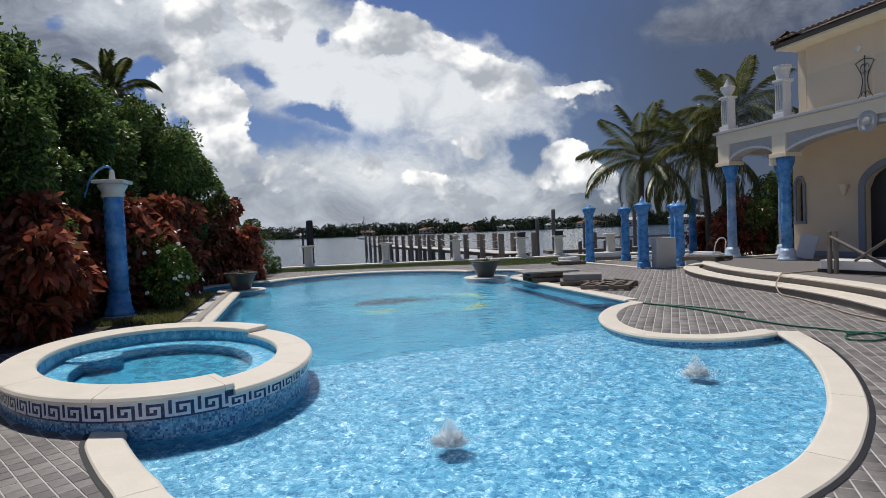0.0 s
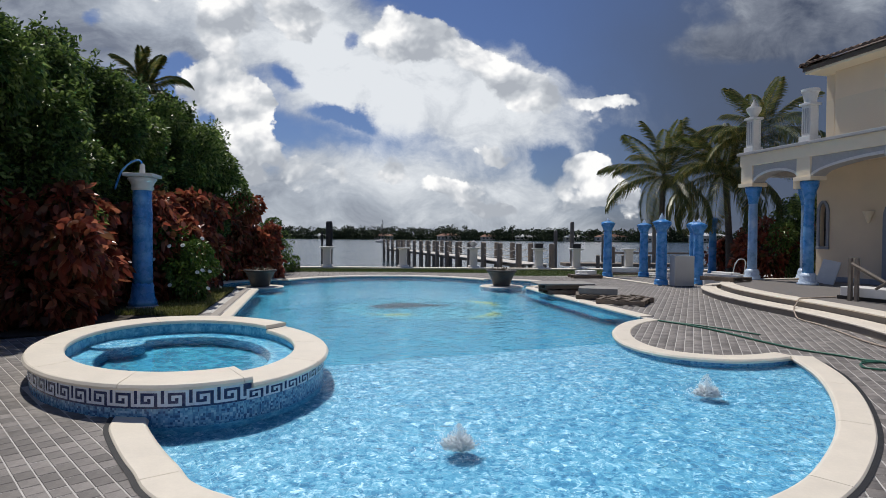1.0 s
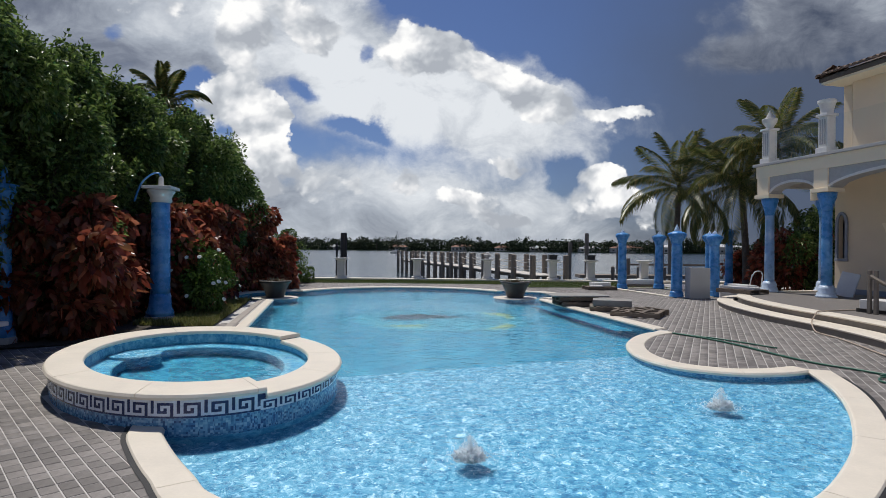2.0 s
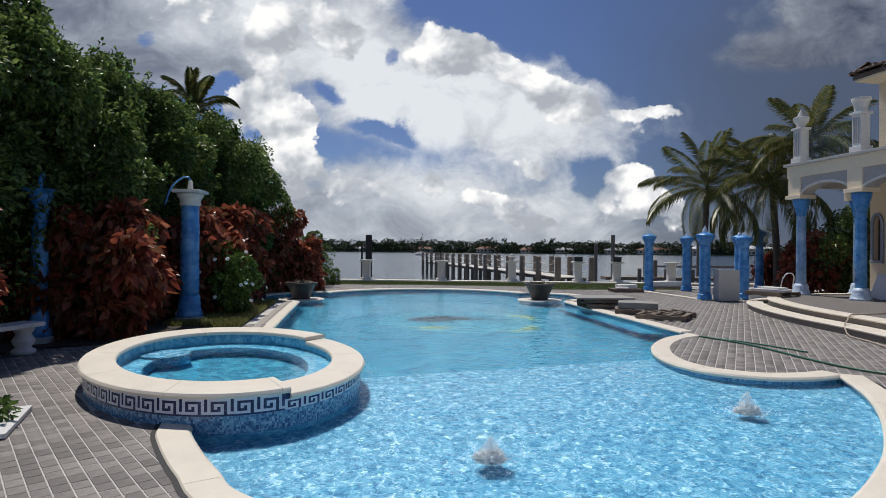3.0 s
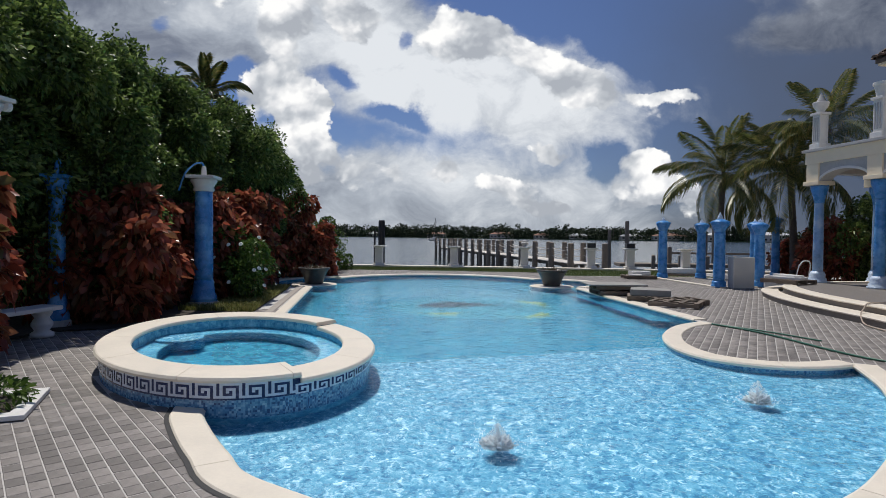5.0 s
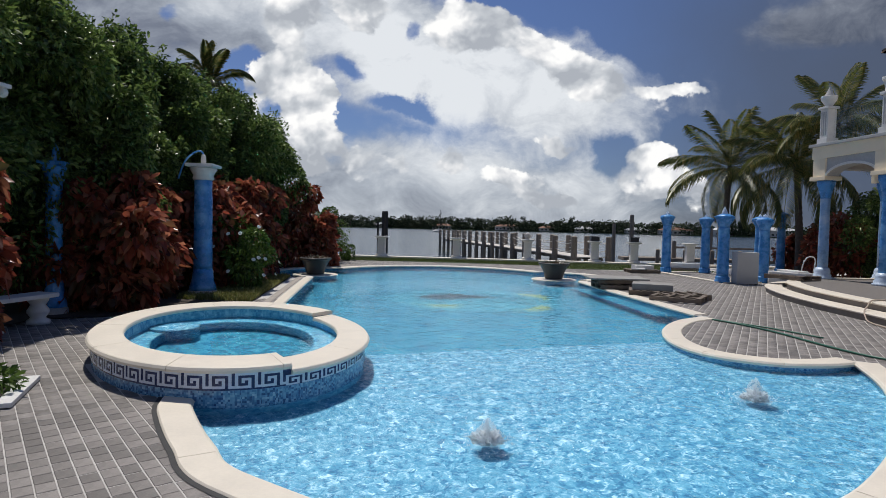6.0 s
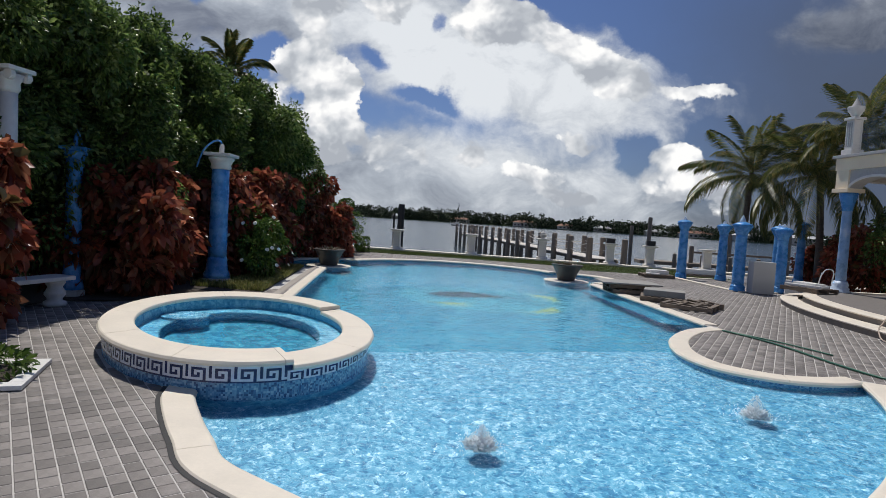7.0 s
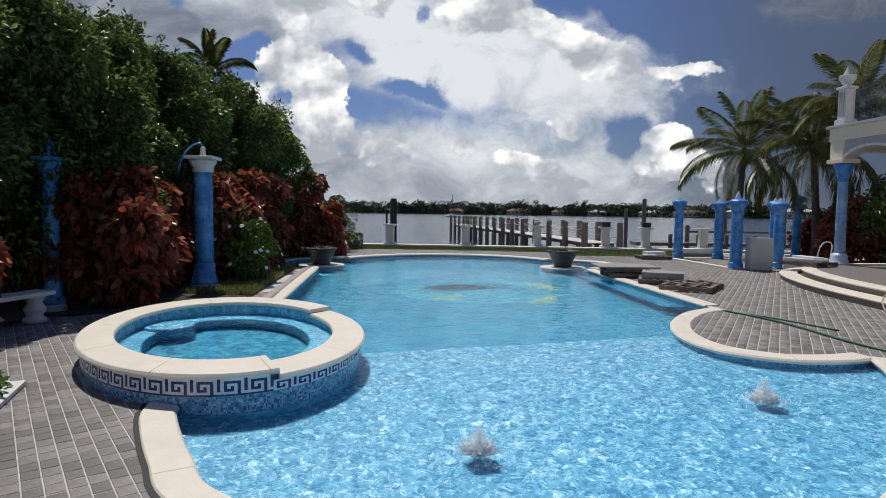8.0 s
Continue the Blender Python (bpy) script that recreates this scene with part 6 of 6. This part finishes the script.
def grid_of(region, turn, sx, sy, x0, x1, y0, y1, seed):
    """Centres of a bonded grid of pavers within a region of the deck."""
    rng = np.random.default_rng(seed)
    c, s = math.cos(radians(turn)), math.sin(radians(turn))
    n = 260
    i, j = np.meshgrid(np.arange(-n, n), np.arange(-n, n))
    u = i * sx + rng.uniform(-0.002, 0.002, i.shape) + (j % 2) * sx * 0.06
    v = j * sy
    cx, cy = (x0 + x1) / 2, (y0 + y1) / 2
    px, py = cx + c * u - s * v, cy + s * u + c * v
    m = (px > x0) & (px < x1) & (py > y0) & (py < y1)
    px, py = px[m], py[m]
    ok = region(px, py) & ~inside(px, py, POOL) & ~inside(px, py, SPA_OVAL) & ~inside(px, py, TERRACE) & ~inside(px, py, BED)
    px, py = px[ok], py[ok]
    far = edge_distance(px, py, POOL) > 0.14
    return px[far], py[far]


def paver_block(l, w, h=0.014):
    b = 0.004
    v = [(-l, -w, -h), (l, -w, -h), (l, w, -h), (-l, w, -h), (-l, -w, -b), (l, -w, -b), (l, w, -b), (-l, w, -b), (-l + b, -w + b, 0), (l - b, -w + b, 0), (l - b, w - b, 0), (-l + b, w - b, 0)]
    f = [(0, 1, 5, 4), (1, 2, 6, 5), (2, 3, 7, 6), (3, 0, 4, 7), (4, 5, 9, 8), (5, 6, 10, 9), (6, 7, 11, 10), (7, 4, 8, 11), (8, 9, 10, 11)]
    return v, f


def lay(px, py, turn, l, w, near, name):
    """The stretch nearest the walk as single pavers, the others joined."""
    v, f = paver_block(l, w)
    me = bpy.data.meshes.new("paver")
    me.from_pydata(v, [], f)
    me.materials.append(M_PAVER)
    rng = np.random.default_rng(len(px))
    order = np.argsort(np.hypot(px - near[0], py - near[1]))
    for k in order[:150]:
        ob = new("paver", me)
        ob.parent = deck
        ob.matrix_basis = pose(px[k], py[k], -0.0075 + rng.uniform(-0.001, 0.001), rng.uniform(-0.3, 0.3), rng.uniform(-0.3, 0.3), turn + rng.uniform(-0.6, 0.6))
    rest = order[150:]
    base = np.array(v)
    c, s = math.cos(radians(turn)), math.sin(radians(turn))
    rot = np.stack([c * base[:, 0] - s * base[:, 1], s * base[:, 0] + c * base[:, 1], base[:, 2]], 1)
    z = -0.0075 + rng.uniform(-0.001, 0.001, len(rest))
    V = (rot[None] + np.stack([px[rest], py[rest], z], 1)[:, None]).reshape(-1, 3)
    F = (np.array(f)[None] + 12 * np.arange(len(rest))[:, None, None]).reshape(-1, 4)
    ob = mesh_np(name, V, F, M_PAVER_I, deck, "small grey stone pavers with pale joints")
    ob["kind"] = "stuff"


PX, PY = grid_of(lambda x, y: x < 0.2, 134.5, 0.152, 0.118, -9.0, 0.2, -4.0, 12.5, 1)
lay(PX, PY, 134.5, 0.0715, 0.0545, (-2.6, 4.2), "pavers")
PX, PY = grid_of(lambda x, y: x >= 0.2, 67.0, 0.155, 0.128, 0.2, 14.0, -4.0, 25.2, 2)
lay(PX, PY, 67.0, 0.0725, 0.0585, (4.6, 7.6), "pavers")
PX, PY = grid_of(lambda x, y: y < 27.1, 10.0, 0.22, 0.16, -7.2, 3.0, 22.0, 27.2, 3)
lay(PX, PY, 10.0, 0.105, 0.076, (-2.0, 25.2), "pavers")
